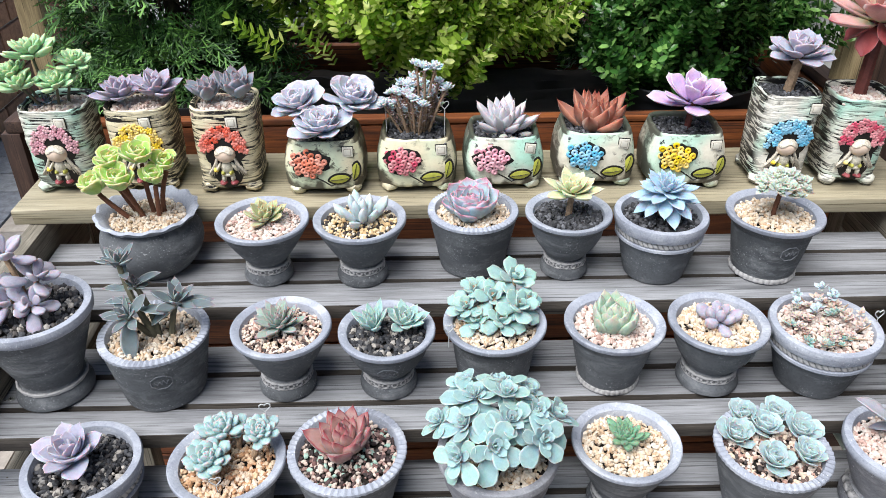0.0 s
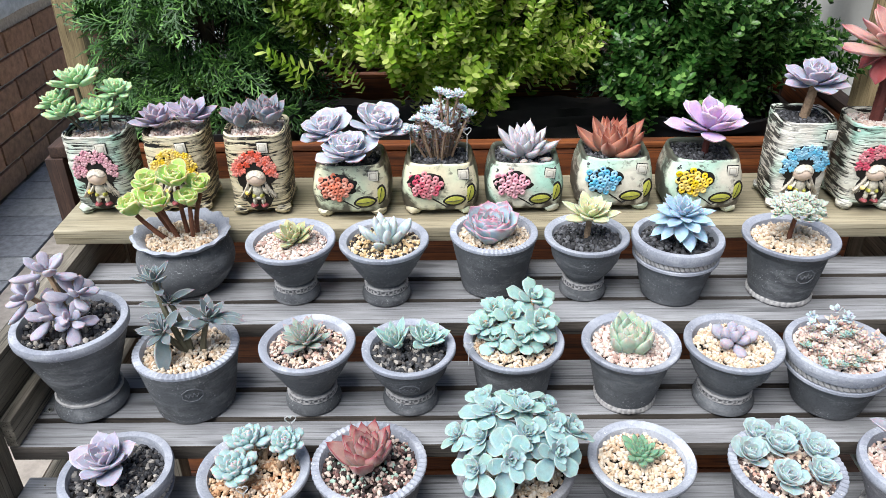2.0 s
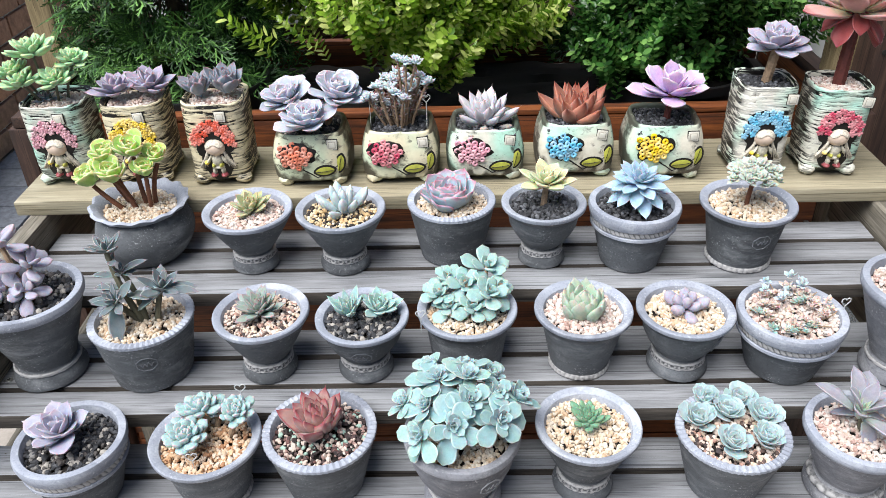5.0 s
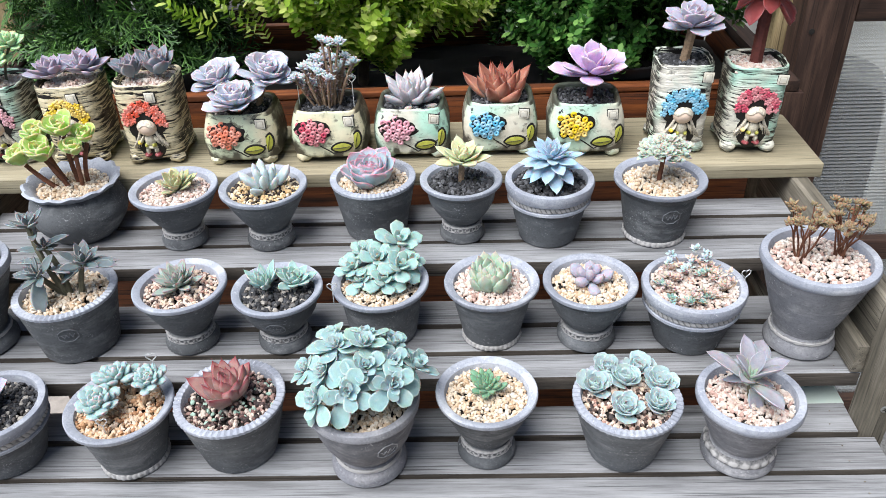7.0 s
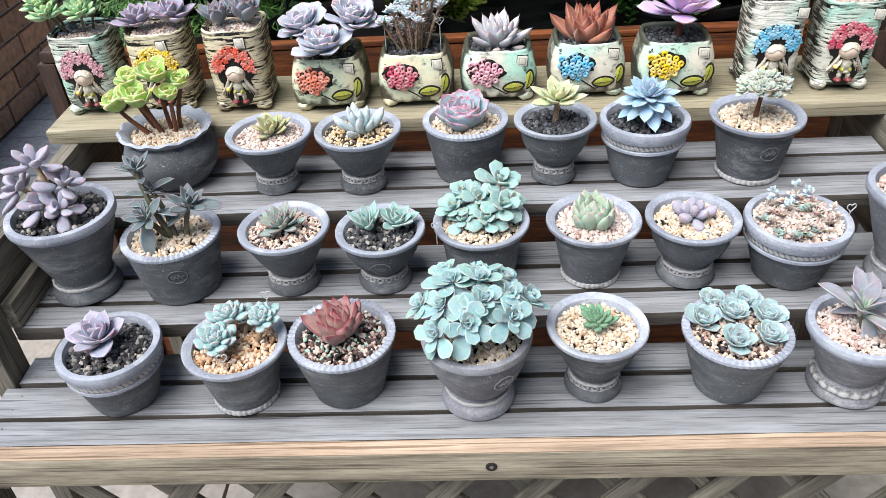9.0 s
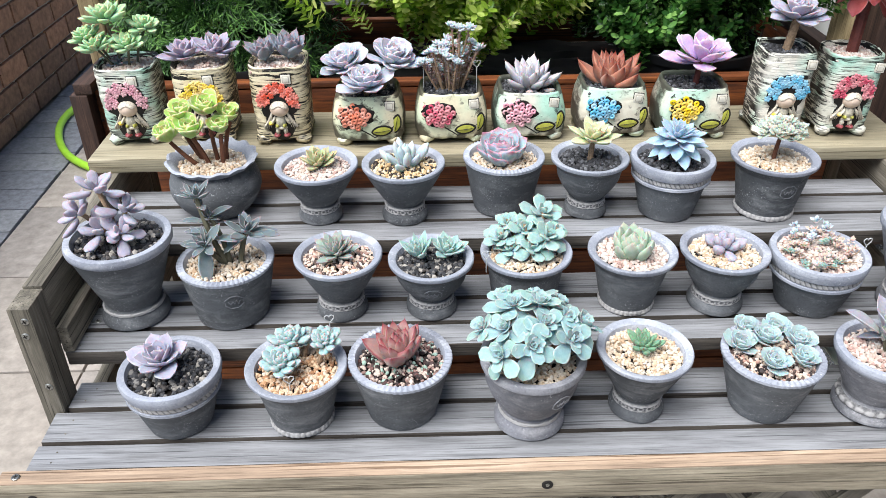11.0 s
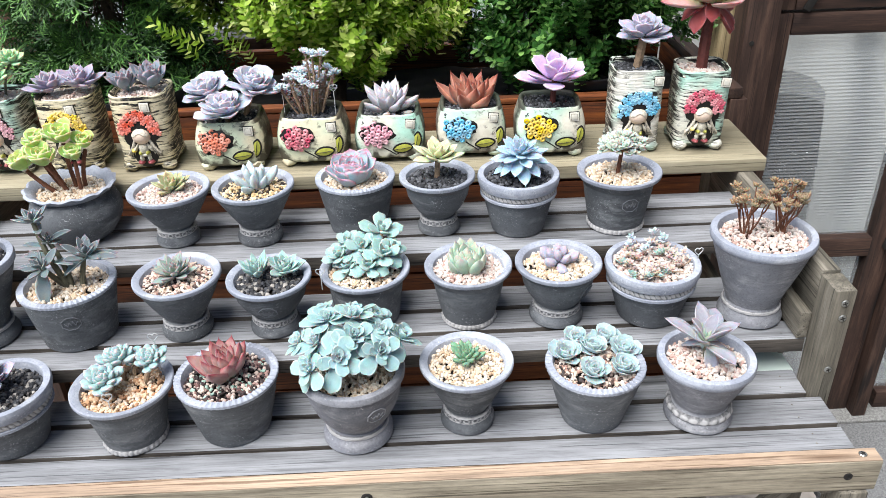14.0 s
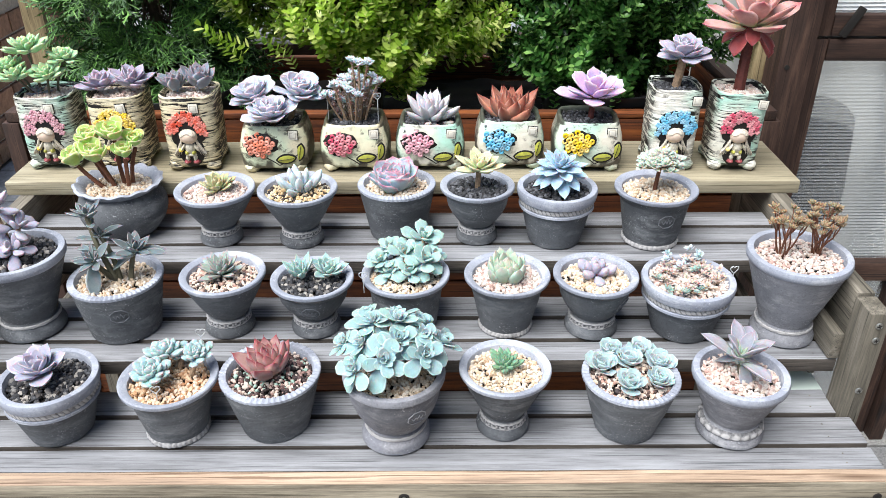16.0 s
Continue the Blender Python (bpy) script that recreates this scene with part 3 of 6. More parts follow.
# ---- pots ----
def pot_profile(kind, R, rf, H):
    """Outer profile up to the rim's underside, the rim's own profile, and the height of the gravel."""
    t = 0.009
    if kind == "taper":
        body = [(0.001, 0.002), (rf * 0.9, 0.0), (rf, 0.002)] + [(rf + (R - 0.0012 - rf) * u, 0.002 + (H - 0.007) * u) for u in (0.25, 0.5, 0.75, 1.0)]
        rim = [(R - 0.0012, H - 0.005), (R, H - 0.004), (R, H - 0.001), (R - 0.001, H), (R - 0.0075, H), (R - 0.0088, H - 0.003), (R - 0.0105, H - 0.020)]
    elif kind == "flare":
        body = [(0.001, 0.002), (rf * 0.9, 0.0), (rf, 0.002)] + [(rf + (R * 0.84 - rf) * u ** 0.9, 0.002 + (H - 0.017) * u) for u in (0.25, 0.5, 0.75, 1.0)]
        rim = [(R * 0.84, H - 0.016), (R * 0.93, H - 0.0080), (R * 0.99, H - 0.0055), (R, H - 0.0045), (R, H - 0.0012), (R - 0.001, H), (R - 0.004, H - 0.0006), (R - 0.0095, H - 0.0040), (R - 0.0105, H - 0.008), (R - 0.012, H - 0.024)]
    elif kind == "foot":
        n = rf * 0.78
        body = [(0.001, 0.002), (rf * 0.9, 0), (rf * 1.02, 0.002), (rf * 1.03, 0.006), (rf * 1.0, 0.010), (rf * 0.90, 0.0138), (rf * 0.875, 0.0145), (rf * 0.86, 0.0205), (n * 1.0, 0.0222), (n * 0.98, 0.0235)]
        body += [(n + (R * 0.91 - n) * u ** 0.85, 0.0235 + (H - 0.036) * u) for u in (0.06, 0.25, 0.5, 0.75, 1.0)]
        rim = [(R * 0.912, H - 0.0122), (R * 0.95, H - 0.0075), (R * 0.99, H - 0.0055), (R, H - 0.0045), (R, H - 0.0012), (R - 0.001, H), (R - 0.004, H - 0.0005), (R - 0.0085, H - 0.003), (R - 0.0098, H - 0.007), (R - 0.012, H - 0.024)]
    elif kind == "goblet":
        n = rf * 0.78
        body = [(0.001, 0.002), (rf * 0.9, 0), (rf * 1.02, 0.002), (rf * 1.03, 0.006), (rf * 1.0, 0.010), (rf * 0.90, 0.0138), (rf * 0.875, 0.0145), (rf * 0.86, 0.0205), (n * 1.0, 0.0222), (n * 0.98, 0.0235)]
        body += [(n + (R * 0.86 - n) * math.sin(u * math.pi / 2) ** 0.9, 0.0235 + (H - 0.036) * u) for u in (0.06, 0.2, 0.4, 0.65, 1.0)]
        rim = [(R * 0.86, H - 0.0125), (R * 0.95, H - 0.0075), (R * 0.99, H - 0.0055), (R, H - 0.0045), (R, H - 0.0012), (R - 0.001, H), (R - 0.004, H - 0.0005), (R - 0.0085, H - 0.003), (R - 0.0098, H - 0.007), (R - 0.012, H - 0.024)]
    elif kind == "urn":
        n = rf * 0.8
        body = [(0.001, 0.002), (rf * 0.92, 0), (rf * 1.02, 0.003), (rf * 1.02, 0.009), (rf * 0.98, 0.0135), (rf * 0.91, 0.0165), (rf * 0.9, 0.0195), (n * 1.03, 0.0222), (n, 0.0235)]
        body += [(n + (R - 0.004 - n) * math.sin(u * math.pi / 2) ** 0.8, 0.0235 + (H - 0.0345) * u) for u in (0.04, 0.2, 0.4, 0.65, 1.0)]
        rim = [(R - 0.004, H - 0.011), (R - 0.0005, H - 0.008), (R, H - 0.004), (R - 0.0012, H - 0.0004), (R - 0.002, H), (R - 0.008, H - 0.0006), (R - 0.0092, H - 0.004), (R - 0.0115, H - 0.024)]
    elif kind == "vase":
        n = rf * 0.80
        body = [(0.001, 0.002), (rf * 0.92, 0), (rf * 1.02, 0.003), (rf * 1.02, 0.007), (rf * 0.98, 0.011), (rf * 0.90, 0.0165), (rf * 0.88, 0.0205), (n * 1.02, 0.0215), (n, 0.0235)]
        body += [(n + (R - 0.0028 - n) * u ** 0.95, 0.0235 + (H - 0.0345) * u) for u in (0.06, 0.33, 0.66, 1.0)]
        rim = [(R - 0.0025, H - 0.011), (R - 0.0005, H - 0.0085), (R, H - 0.004), (R - 0.0012, H - 0.0004), (R - 0.002, H), (R - 0.008, H - 0.0006), (R - 0.0092, H - 0.004), (R - 0.0115, H - 0.024)]
    elif kind == "band":
        body = [(0.001, 0.002), (rf * 0.9, 0.0), (rf, 0.002)] + [(rf + (R - 0.007 - rf) * u, 0.002 + (H - 0.029) * u) for u in (0.25, 0.5, 0.75, 1.0)]
        rim = [(R - 0.007, H - 0.027), (R - 0.0035, H - 0.026), (R - 0.0035, H - 0.023), (R - 0.006, H - 0.0215), (R - 0.005, H - 0.0145), (R - 0.002, H - 0.0135), (R - 0.001, H - 0.010), (R, H - 0.004), (R - 0.0012, H - 0.0004), (R - 0.002, H), (R - 0.008, H - 0.0006), (R - 0.0092, H - 0.004), (R - 0.0115, H - 0.024)]
    else:  # bulb
        belly = [(u, math.sin(math.pi * (0.08 + 0.78 * u))) for u in [k / 12 for k in range(13)]]
        body = [(0.001, 0.002), (rf * 0.9, 0.0), (rf, 0.003)] + [(rf + (R + 0.002 - rf) * b - 0.004 * (1 - u), 0.004 + (H - 0.014) * u) for u, b in belly[1:-1]] + [(R - 0.011, H - 0.010)]
        rim = [(R - 0.011, H - 0.010), (R - 0.007, H - 0.006), (R - 0.0025, H - 0.004), (R - 0.0005, H - 0.0005), (R - 0.004, H + 0.001), (R - 0.010, H - 0.003), (R - 0.016, H - 0.010), (R - 0.018, H - 0.024)]
    if kind in ("flare", "foot", "goblet"):
        body, rim = body + rim[:2] + [rim[2]], rim[2:]
    return body, rim


_bm = bmesh.new()
bmesh.ops.create_icosphere(_bm, subdivisions=1, radius=1)
_bm.verts.ensure_lookup_table()
ICO_V = np.array([v.co[:] for v in _bm.verts])
ICO_F = np.array([[v.index for v in f.verts] for f in _bm.faces])
_bm.free()
nprng = np.random.default_rng(3)


def turns(n):
    """Random rotations."""
    q = nprng.normal(size=(n, 4))
    q /= np.linalg.norm(q, axis=1, keepdims=True)
    w, x, y, z = q.T
    return np.stack([1 - 2 * (y * y + z * z), 2 * (x * y - z * w), 2 * (x * z + y * w), 2 * (x * y + z * w), 1 - 2 * (x * x + z * z), 2 * (y * z - x * w), 2 * (x * z - y * w), 2 * (y * z + x * w), 1 - 2 * (x * x + y * y)], 1).reshape(n, 3, 3)


def pebbles(name, mat, n, size, place):
    """Crushed stones; place(k) gives each one's middle."""
    s = nprng.uniform(0.55, 1.15, (n, 1, 3)) * nprng.uniform(0.7, 1.25, (n, 1, 1)) * size / 2
    v = ICO_V[None] * nprng.uniform(0.78, 1.18, (n, len(ICO_V), 1)) * s
    v = np.einsum("nij,nkj->nki", turns(n), v) + np.array([place(k) for k in range(n)])[:, None]
    f = ICO_F[None] + (np.arange(n) * len(ICO_V))[:, None, None]
    return mesh_from(name, v.reshape(-1, 3), f.reshape(-1, 3), mat, smooth=False)


def gravel_in(parent, mat, r, z, n=420, size=0.0062, square=False, dome=0.003):
    def spot(k):
        if square:
            x, y = nprng.uniform(-r, r), nprng.uniform(-r, r)
            d = max(abs(x), abs(y)) / r
        else:
            a, d = nprng.uniform(0, 2 * math.pi), math.sqrt(nprng.uniform(0, 1))
            x, y = r * d * math.cos(a), r * d * math.sin(a)
        return x, y, z + dome * (1 - d * d) + nprng.uniform(-0.0025, 0.0015)

    part("gravel", pebbles("gravel", mat, n, size, spot), None, parent, kind="stuff")
    bm = bmesh.new()
    if square:
        bmesh.ops.create_grid(bm, x_segments=2, y_segments=2, size=r * 1.04)
    else:
        bmesh.ops.create_circle(bm, cap_ends=True, segments=32, radius=r * 1.03)
    part("soil", bm, SOIL, parent, at=pose(0, 0, z - 0.002))


def relief_band(parent, r, z, height, n, depth, pattern, flare=0.0):
    """A moulded band round a pot; pattern(u, v) in 0..1 gives the relief, u along one repeat, v across."""
    seg, rows = n * 9, 9
    o = rng.uniform(0, 50)
    V, F, R = [], [], []
    for i in range(rows):
        v = i / (rows - 1)
        for s in range(seg):
            u = (s % 9) / 9
            a = 2 * math.pi * s / seg
            rough = 0.75 + 0.6 * noise.noise(Vector((math.cos(a) * 7 + o, math.sin(a) * 7, v * 2)))
            q = pattern(u, v) * rough if 0 < i < rows - 1 else 0
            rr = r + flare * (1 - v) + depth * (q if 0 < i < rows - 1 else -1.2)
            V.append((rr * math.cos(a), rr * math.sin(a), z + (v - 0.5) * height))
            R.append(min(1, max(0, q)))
    for i in range(rows - 1):
        for s in range(seg):
            t = (s + 1) % seg
            F.append((i * seg + s, i * seg + t, (i + 1) * seg + t, (i + 1) * seg + s))
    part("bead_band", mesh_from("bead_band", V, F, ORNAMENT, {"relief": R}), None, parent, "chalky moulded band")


def chain(u, v):
    """Oval links between two thin cords."""
    e = math.hypot((u - 0.5) / 0.42, (v - 0.5) / 0.30)
    return max(1.0 if v < 0.16 or v > 0.84 else 0.0, 1 - abs(e - 0.8) * 3.2, 0.0)


def cord(u, v):
    """A slanting twisted cord."""
    w = (u + (v - 0.5) * 0.9) % 1.0
    return max(0.0, math.sin(w * math.pi) ** 0.7) * (0.45 + 0.55 * math.sin(v * math.pi))


def crumbled(u, v):
    """A low broken moulding."""
    return (0.75 + 0.25 * math.sin(u * 2 * math.pi)) * (0.4 + 0.6 * math.sin(v * math.pi))


def beads(u, v):
    """Oval beads on a plain fillet."""
    e = math.hypot((u - 0.5) / 0.44, (v - 0.5) / 0.40)
    return max(0.18, math.sqrt(max(0.0, 1 - e * e)))


def emblem(parent, radius_at, z, angle, mat, size=0.0095):
    """A raised eight-sided seal with a scroll bar, pressed round the pot's side."""
    bm = bmesh.new()

    def at(u, v, lift):
        rr = radius_at(z + v) + lift
        a = angle + u / rr
        return (rr * math.cos(a), rr * math.sin(a), z + v)

    def band(points, w):
        for p, q in zip(points, points[1:]):
            d = Vector((q[0] - p[0], q[1] - p[1], 0))
            nrm = Vector((-d.y, d.x, 0)).normalized() * w
            c = [(p[0] + nrm.x, p[1] + nrm.y), (p[0] - nrm.x, p[1] - nrm.y), (q[0] - nrm.x, q[1] - nrm.y), (q[0] + nrm.x, q[1] + nrm.y)]
            lo = [bm.verts.new(at(*s, -0.0005)) for s in c]
            hi = [bm.verts.new(at(*s, 0.0009)) for s in c]
            bm.faces.new(hi)
            for k in range(4):
                bm.faces.new((lo[k], lo[(k + 1) % 4], hi[(k + 1) % 4], hi[k]))

    octo = [(size * 1.15 * math.cos(math.pi / 8 + k * math.pi / 4), size * math.sin(math.pi / 8 + k * math.pi / 4)) for k in range(9)]
    band(octo, 0.00045)
    band([(-size * 0.7, size * 0.15), (-size * 0.45, -size * 0.3), (-size * 0.2, size * 0.15), (0, -size * 0.25), (size * 0.2, size * 0.35), (size * 0.45, -size * 0.3), (size * 0.7, size * 0.2)], 0.0004)
    part("seal", bm, mat, parent, smooth=False)


def grey_pot(spec, label, gravel, gravel_label=""):
    """A potted plant's pot and gravel. Returns the thing, and the gravel's height."""
    name, kind, x, y, z, R, rf, H, extra = spec
    t = thing("potted_succulent", pose(x, y, z, 0, 0, extra.get("turn", 0)), label, "potted plant", "grey potted succulents on the bench")
    body, rim = pot_profile(kind, R, rf, H)
    mat = extra.get("mat", POT)
    pot = part("pot", lathe_bm(body, 56, wobble=0.012, cap=False), mat, t)
    k = extra.get("ribs", 0)
    if k:
        shape = lambda a, i: (1 + (0.007 * math.sin(k * a) if i in (1, 2, 3) else 0), 0.0006 * math.sin(k * a) if i in (3, 4) else 0)
    elif kind == "bulb":
        shape = lambda a, i: (1 + 0.022 * math.sin(15 * a) * (i in (1, 2, 3, 4)), 0.0016 * math.sin(15 * a + 0.6) * (i in (2, 3, 4)))
    else:
        shape = None
    part("rim", lathe_bm(rim, k * 4 if k else (90 if kind == "bulb" else 56), shape, 0.008, False), extra.get("rim", RIM), pot, "chalky paler rim, sky light partly in its colour")
    if kind in ("foot", "goblet") and extra.get("beads", True):
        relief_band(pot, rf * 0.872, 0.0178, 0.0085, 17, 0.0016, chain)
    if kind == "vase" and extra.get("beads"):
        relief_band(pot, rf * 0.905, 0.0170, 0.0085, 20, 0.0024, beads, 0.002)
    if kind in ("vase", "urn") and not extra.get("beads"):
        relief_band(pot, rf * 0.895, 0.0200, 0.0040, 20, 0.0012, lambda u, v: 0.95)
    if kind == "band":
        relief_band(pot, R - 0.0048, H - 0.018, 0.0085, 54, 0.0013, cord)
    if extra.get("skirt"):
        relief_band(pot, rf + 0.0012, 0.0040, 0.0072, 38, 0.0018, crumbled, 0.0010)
    if "seal" in extra:
        hz, ang = extra["seal"]

        def radius_at(h):
            pts = [p for p in body if p[1] >= 0.002]
            for (r0, z0), (r1, z1) in zip(pts[1:], pts[2:]):
                if z0 <= h <= z1 and z1 > z0:
                    return r0 + (r1 - r0) * (h - z0) / (z1 - z0)
            return pts[-1][0]

        emblem(pot, radius_at, hz, radians(ang), SEAL_PALE if mat == POT_PALE else SEAL)
    gz = H - extra.get("drop", 0.0095)
    gravel_in(t, gravel, R - (0.0165 if kind == "bulb" else 0.0105 if kind != "taper" else 0.0088), gz, 640 if gravel in (G_BLACK, G_DARKMIX) else 900, 0.0066 if gravel in (G_BLACK, G_DARKMIX) else 0.0054)
    return t, gz


# ---- succulent leaves ----
def leaf_data(w=0.5, m=0.6, tip=2.0, rnd=0.5, base=0.3, thick=0.12, cup=0.25, curl=0.1, mucro=0.0, ns=9, nk=8):
    """One leaf of length 1 along x: vertices, faces, and how far along and how near the margin each vertex is."""
    verts, al, ed = [(0, 0, 0)], [0.0], [0.0]
    for i in range(1, ns + 1):
        s = i / (ns + 1) if i < ns else 0.985
        s = 1 - (1 - s) ** 1.25
        u = s / m if s < m else (s - m) / (1 - m)
        hw = w / 2 * (base + (1 - base) * math.sin(u * math.pi / 2) if s < m else (1 - u ** tip) ** rnd)
        th = thick / 2 * (0.55 + 0.45 * math.sin(s * math.pi)) * min(1, hw / (w * 0.2))
        for k in range(nk):
            a = 2 * math.pi * k / nk
            c, q = math.cos(a), math.sin(a)
            verts.append((s, hw * c, th * q * (0.6 if q > 0 else 1.3) + cup * hw * c * c + curl * s * s))
            al.append(s)
            ed.append(abs(c))
    verts.append((1 + mucro, 0, curl * 1.05 + mucro * 0.4))
    al.append(1.0)
    ed.append(0.6)
    faces = []
    for k in range(nk):
        faces.append((0, 1 + (k + 1) % nk, 1 + k))
    for i in range(ns - 1):
        for k in range(nk):
            a, b = 1 + i * nk + k, 1 + i * nk + (k + 1) % nk
            faces.append((a, b, b + nk, a + nk))
    e = 1 + (ns - 1) * nk
    for k in range(nk):
        faces.append((e + k, e + (k + 1) % nk, len(verts) - 1))
    return verts, faces, al, ed


SPOON = dict(w=0.62, m=0.68, tip=2.2, rnd=0.5, base=0.35, thick=0.10, cup=0.28, curl=0.12, mucro=0.05)
ROUND = dict(w=0.8, m=0.62, tip=2.2, rnd=0.5, base=0.45, thick=0.10, cup=0.35, curl=0.16, mucro=0.03)
LANCE = dict(w=0.42, m=0.5, tip=1.5, rnd=0.9, base=0.5, thick=0.13, cup=0.3, curl=0.12, mucro=0.05)
SPIKE = dict(w=0.34, m=0.35, tip=1.2, rnd=0.95, base=0.7, thick=0.15, cup=0.35, curl=0.14, mucro=0.06)
WEDGE = dict(w=0.58, m=0.5, tip=1.7, rnd=0.75, base=0.5, thick=0.14, cup=0.3, curl=0.12, mucro=0.06)
PLUMP = dict(w=0.58, m=0.64, tip=2.2, rnd=0.5, base=0.32, thick=0.30, cup=0.0, curl=0.05, mucro=0.02)
FINGER = dict(w=0.34, m=0.6, tip=2.2, rnd=0.5, base=0.55, thick=0.32, cup=0.0, curl=0.15, mucro=0.02)
PLUMPSPIKE = dict(w=0.42, m=0.55, tip=1.8, rnd=0.7, base=0.5, thick=0.28, cup=0.1, curl=0.12, mucro=0.04)
PETAL = dict(w=1.05, m=0.6, tip=2.4, rnd=0.5, base=0.5, thick=0.08, cup=0.4, curl=0.22, mucro=0.03)
BLADE = dict(w=0.44, m=0.55, tip=1.6, rnd=0.75, base=0.4, thick=0.08, cup=0.35, curl=-0.12, mucro=0.04)


def leaf_mesh(shape, mat):
    v, f, al, ed = leaf_data(**shape)
    return mesh_from("leaf", v, f, mat, {"along": al, "edge": ed})


def leaf_matrix(i, n, R, inner, outer, small, seat, turn):
    u = (i + 0.5) / n
    e = radians(inner + (outer - inner) * u ** 0.8 + rng.uniform(-6, 6) * (0.3 + u))
    ln = R * (small + (1 - small) * u ** 0.75) * rng.uniform(0.86, 1.08)
    a = i * 2.39996 + turn + rng.uniform(-0.08, 0.08)
    r0 = seat * R * u
    return Matrix.Rotation(a, 4, "Z") @ Matrix.Translation((r0, 0, -0.18 * R * u)) @ Matrix.Rotation(-e, 4, "Y") @ Matrix.Rotation(rng.uniform(-0.2, 0.2), 4, "X") @ Matrix.Diagonal((ln, ln * rng.uniform(0.9, 1.1), ln, 1))


def rosette(parent, mesh, n, R, at, lean=(0, 0), inner=85, outer=18, small=0.38, seat=0.12, core=None):
    """A whorl of leaves round a small heart; each leaf is an object."""
    bm = blob_bm((R * 0.10, R * 0.10, R * 0.2), Matrix.Translation((0, 0, -R * 0.1)), sub=1)
    turn = rng.uniform(0, 6.28)
    m = Matrix.Translation(at) @ Matrix.Rotation(radians(lean[0]), 4, "X") @ Matrix.Rotation(radians(lean[1]), 4, "Y")
    ro = part("rosette", bm, core or mesh.materials[0], parent, at=m)
    for i in range(n):
        part("leaf", mesh, None, ro, at=leaf_matrix(i, n, R, inner, outer, small, seat, turn))
    return ro


def tuft(name, shape, mat, spots, parent, n=10, inner=80, outer=15, kind="stuff", lean_out=0.0):
    """Many tiny rosettes in one mesh: spots are (x, y, z, R)."""
    lv, lf, al, ed = leaf_data(**shape, ns=4, nk=6)
    lv, lf6 = np.array(lv), lf
    V, F, AL, ED = [], [], [], []
    off = 0
    for x, y, z, R in spots:
        base = Matrix.Translation((x, y, z)) @ Matrix.Rotation(rng.uniform(-0.5, 0.5), 4, "X") @ Matrix.Rotation(rng.uniform(-0.5, 0.5), 4, "Y")
        t = rng.uniform(0, 6)
        for i in range(n):
            m = np.array(base @ leaf_matrix(i, n, R, inner, outer, 0.4, 0.12, t))
            V.append(lv @ m[:3, :3].T + m[:3, 3])
            F += [tuple(k + off for k in f) for f in lf6]
            AL += al
            ED += ed
            off += len(lv)
    return part(name, mesh_from(name, np.concatenate(V), F, mat, {"along": AL, "edge": ED}), None, parent, kind=kind)


def stem(parent, a, b, r0, r1, mat, bend=0.15, name="stem"):
    a, b = Vector(a), Vector(b)
    mid = (a + b) / 2 + Vector((rng.uniform(-1, 1), rng.uniform(-1, 1), 0)) * (b - a).length * bend
    n = max(5, int((b - a).length / 0.003))
    pts = []
    for k in range(n):
        u = k / (n - 1)
        pts.append(a * (1 - u) ** 2 + mid * 2 * u * (1 - u) + b * u * u)
    bm = tube_bm(pts, r0, r1, 8)
    bm.verts.ensure_lookup_table()
    for k, p in enumerate(pts):
        for v in bm.verts[k * 8:k * 8 + 8]:
            v.co = p + (v.co - p) * (1.05 if k % 2 else 0.96)
    return part(name, bm, mat, parent)


L_LAVENDER = leaf_material("lavender_leaf", "aeaac4", "a9b7d2", "c0b0c4", "d0c6d6", 0.82, grey=0.34)
L_VIOLET = leaf_material("violet_leaf", "a598b4", "a8aac8", "b7a2ba", "cdbed2", 0.8, grey=0.34)
L_LILAC = leaf_material("pale_lilac_leaf", "b8c0d2", "b0c6da", "d2c6d4", "e0d4e2", 0.76, grey=0.28)
L_PINKLILAC = leaf_material("pink_lilac_leaf", "d2aedb", "b896d2", "e8cede", "ead4e2", 0.8, grey=0.12)
L_DUSK = leaf_material("dusky_grey_leaf", "808c9a", "78a8bc", "9a8088", "a89ca6", 0.8, grey=0.2)
L_MINT = leaf_material("mint_leaf", "90bcb4", "a2c6ca", "9ac2ae", "c0d8ce", 0.72, grey=0.26)
L_BLUEMINT = leaf_material("blue_mint_leaf", "88b4b4", "94b4c4", "92b6aa", "bed4d0", 0.7, grey=0.26)
L_HEARTBLUE = leaf_material("lavender_blue_heart_leaf", "98bcbe", "96b4c8", "a4c6c0", "b8d4d0", grey=0.2)
L_SEDUM = leaf_material("fresh_mint_green_leaf", "a0d092", "aadaae", "c4da94", "c2e0ae", grey=0.18)
L_LIME = leaf_material("lime_green_leaf", "b0d664", "a4dc74", "d4d690", "e4d4b0", 0.74, grey=0.08)
L_YELLOW = leaf_material("pale_yellow_leaf", "ccd096", "bcd080", "e4dfb0", "e2dfb8", grey=0.2)
L_YELLOWGREEN = leaf_material("yellow_green_leaf", "b4b86a", "c3c47a", "c9b478", "cfcb94")
L_GREEN = leaf_material("grass_green_leaf", "6ca478", "94c89a", "7d5244", "84b48a", tip_from=0.92, grey=0.25)
L_PALEGREEN = leaf_material("pale_green_leaf", "9cc09a", "a9cfa4", "c9b9a6", "b9d2b4")
L_BLUE = leaf_material("powder_blue_leaf", "9fc2da", "a4cade", "b4ccdc", "c0d6e4", grey=0.2)
L_WHITEBLUE = leaf_material("white_blue_leaf", "b9d0d4", "b4cdd6", "c9dad8", "c9dad8")
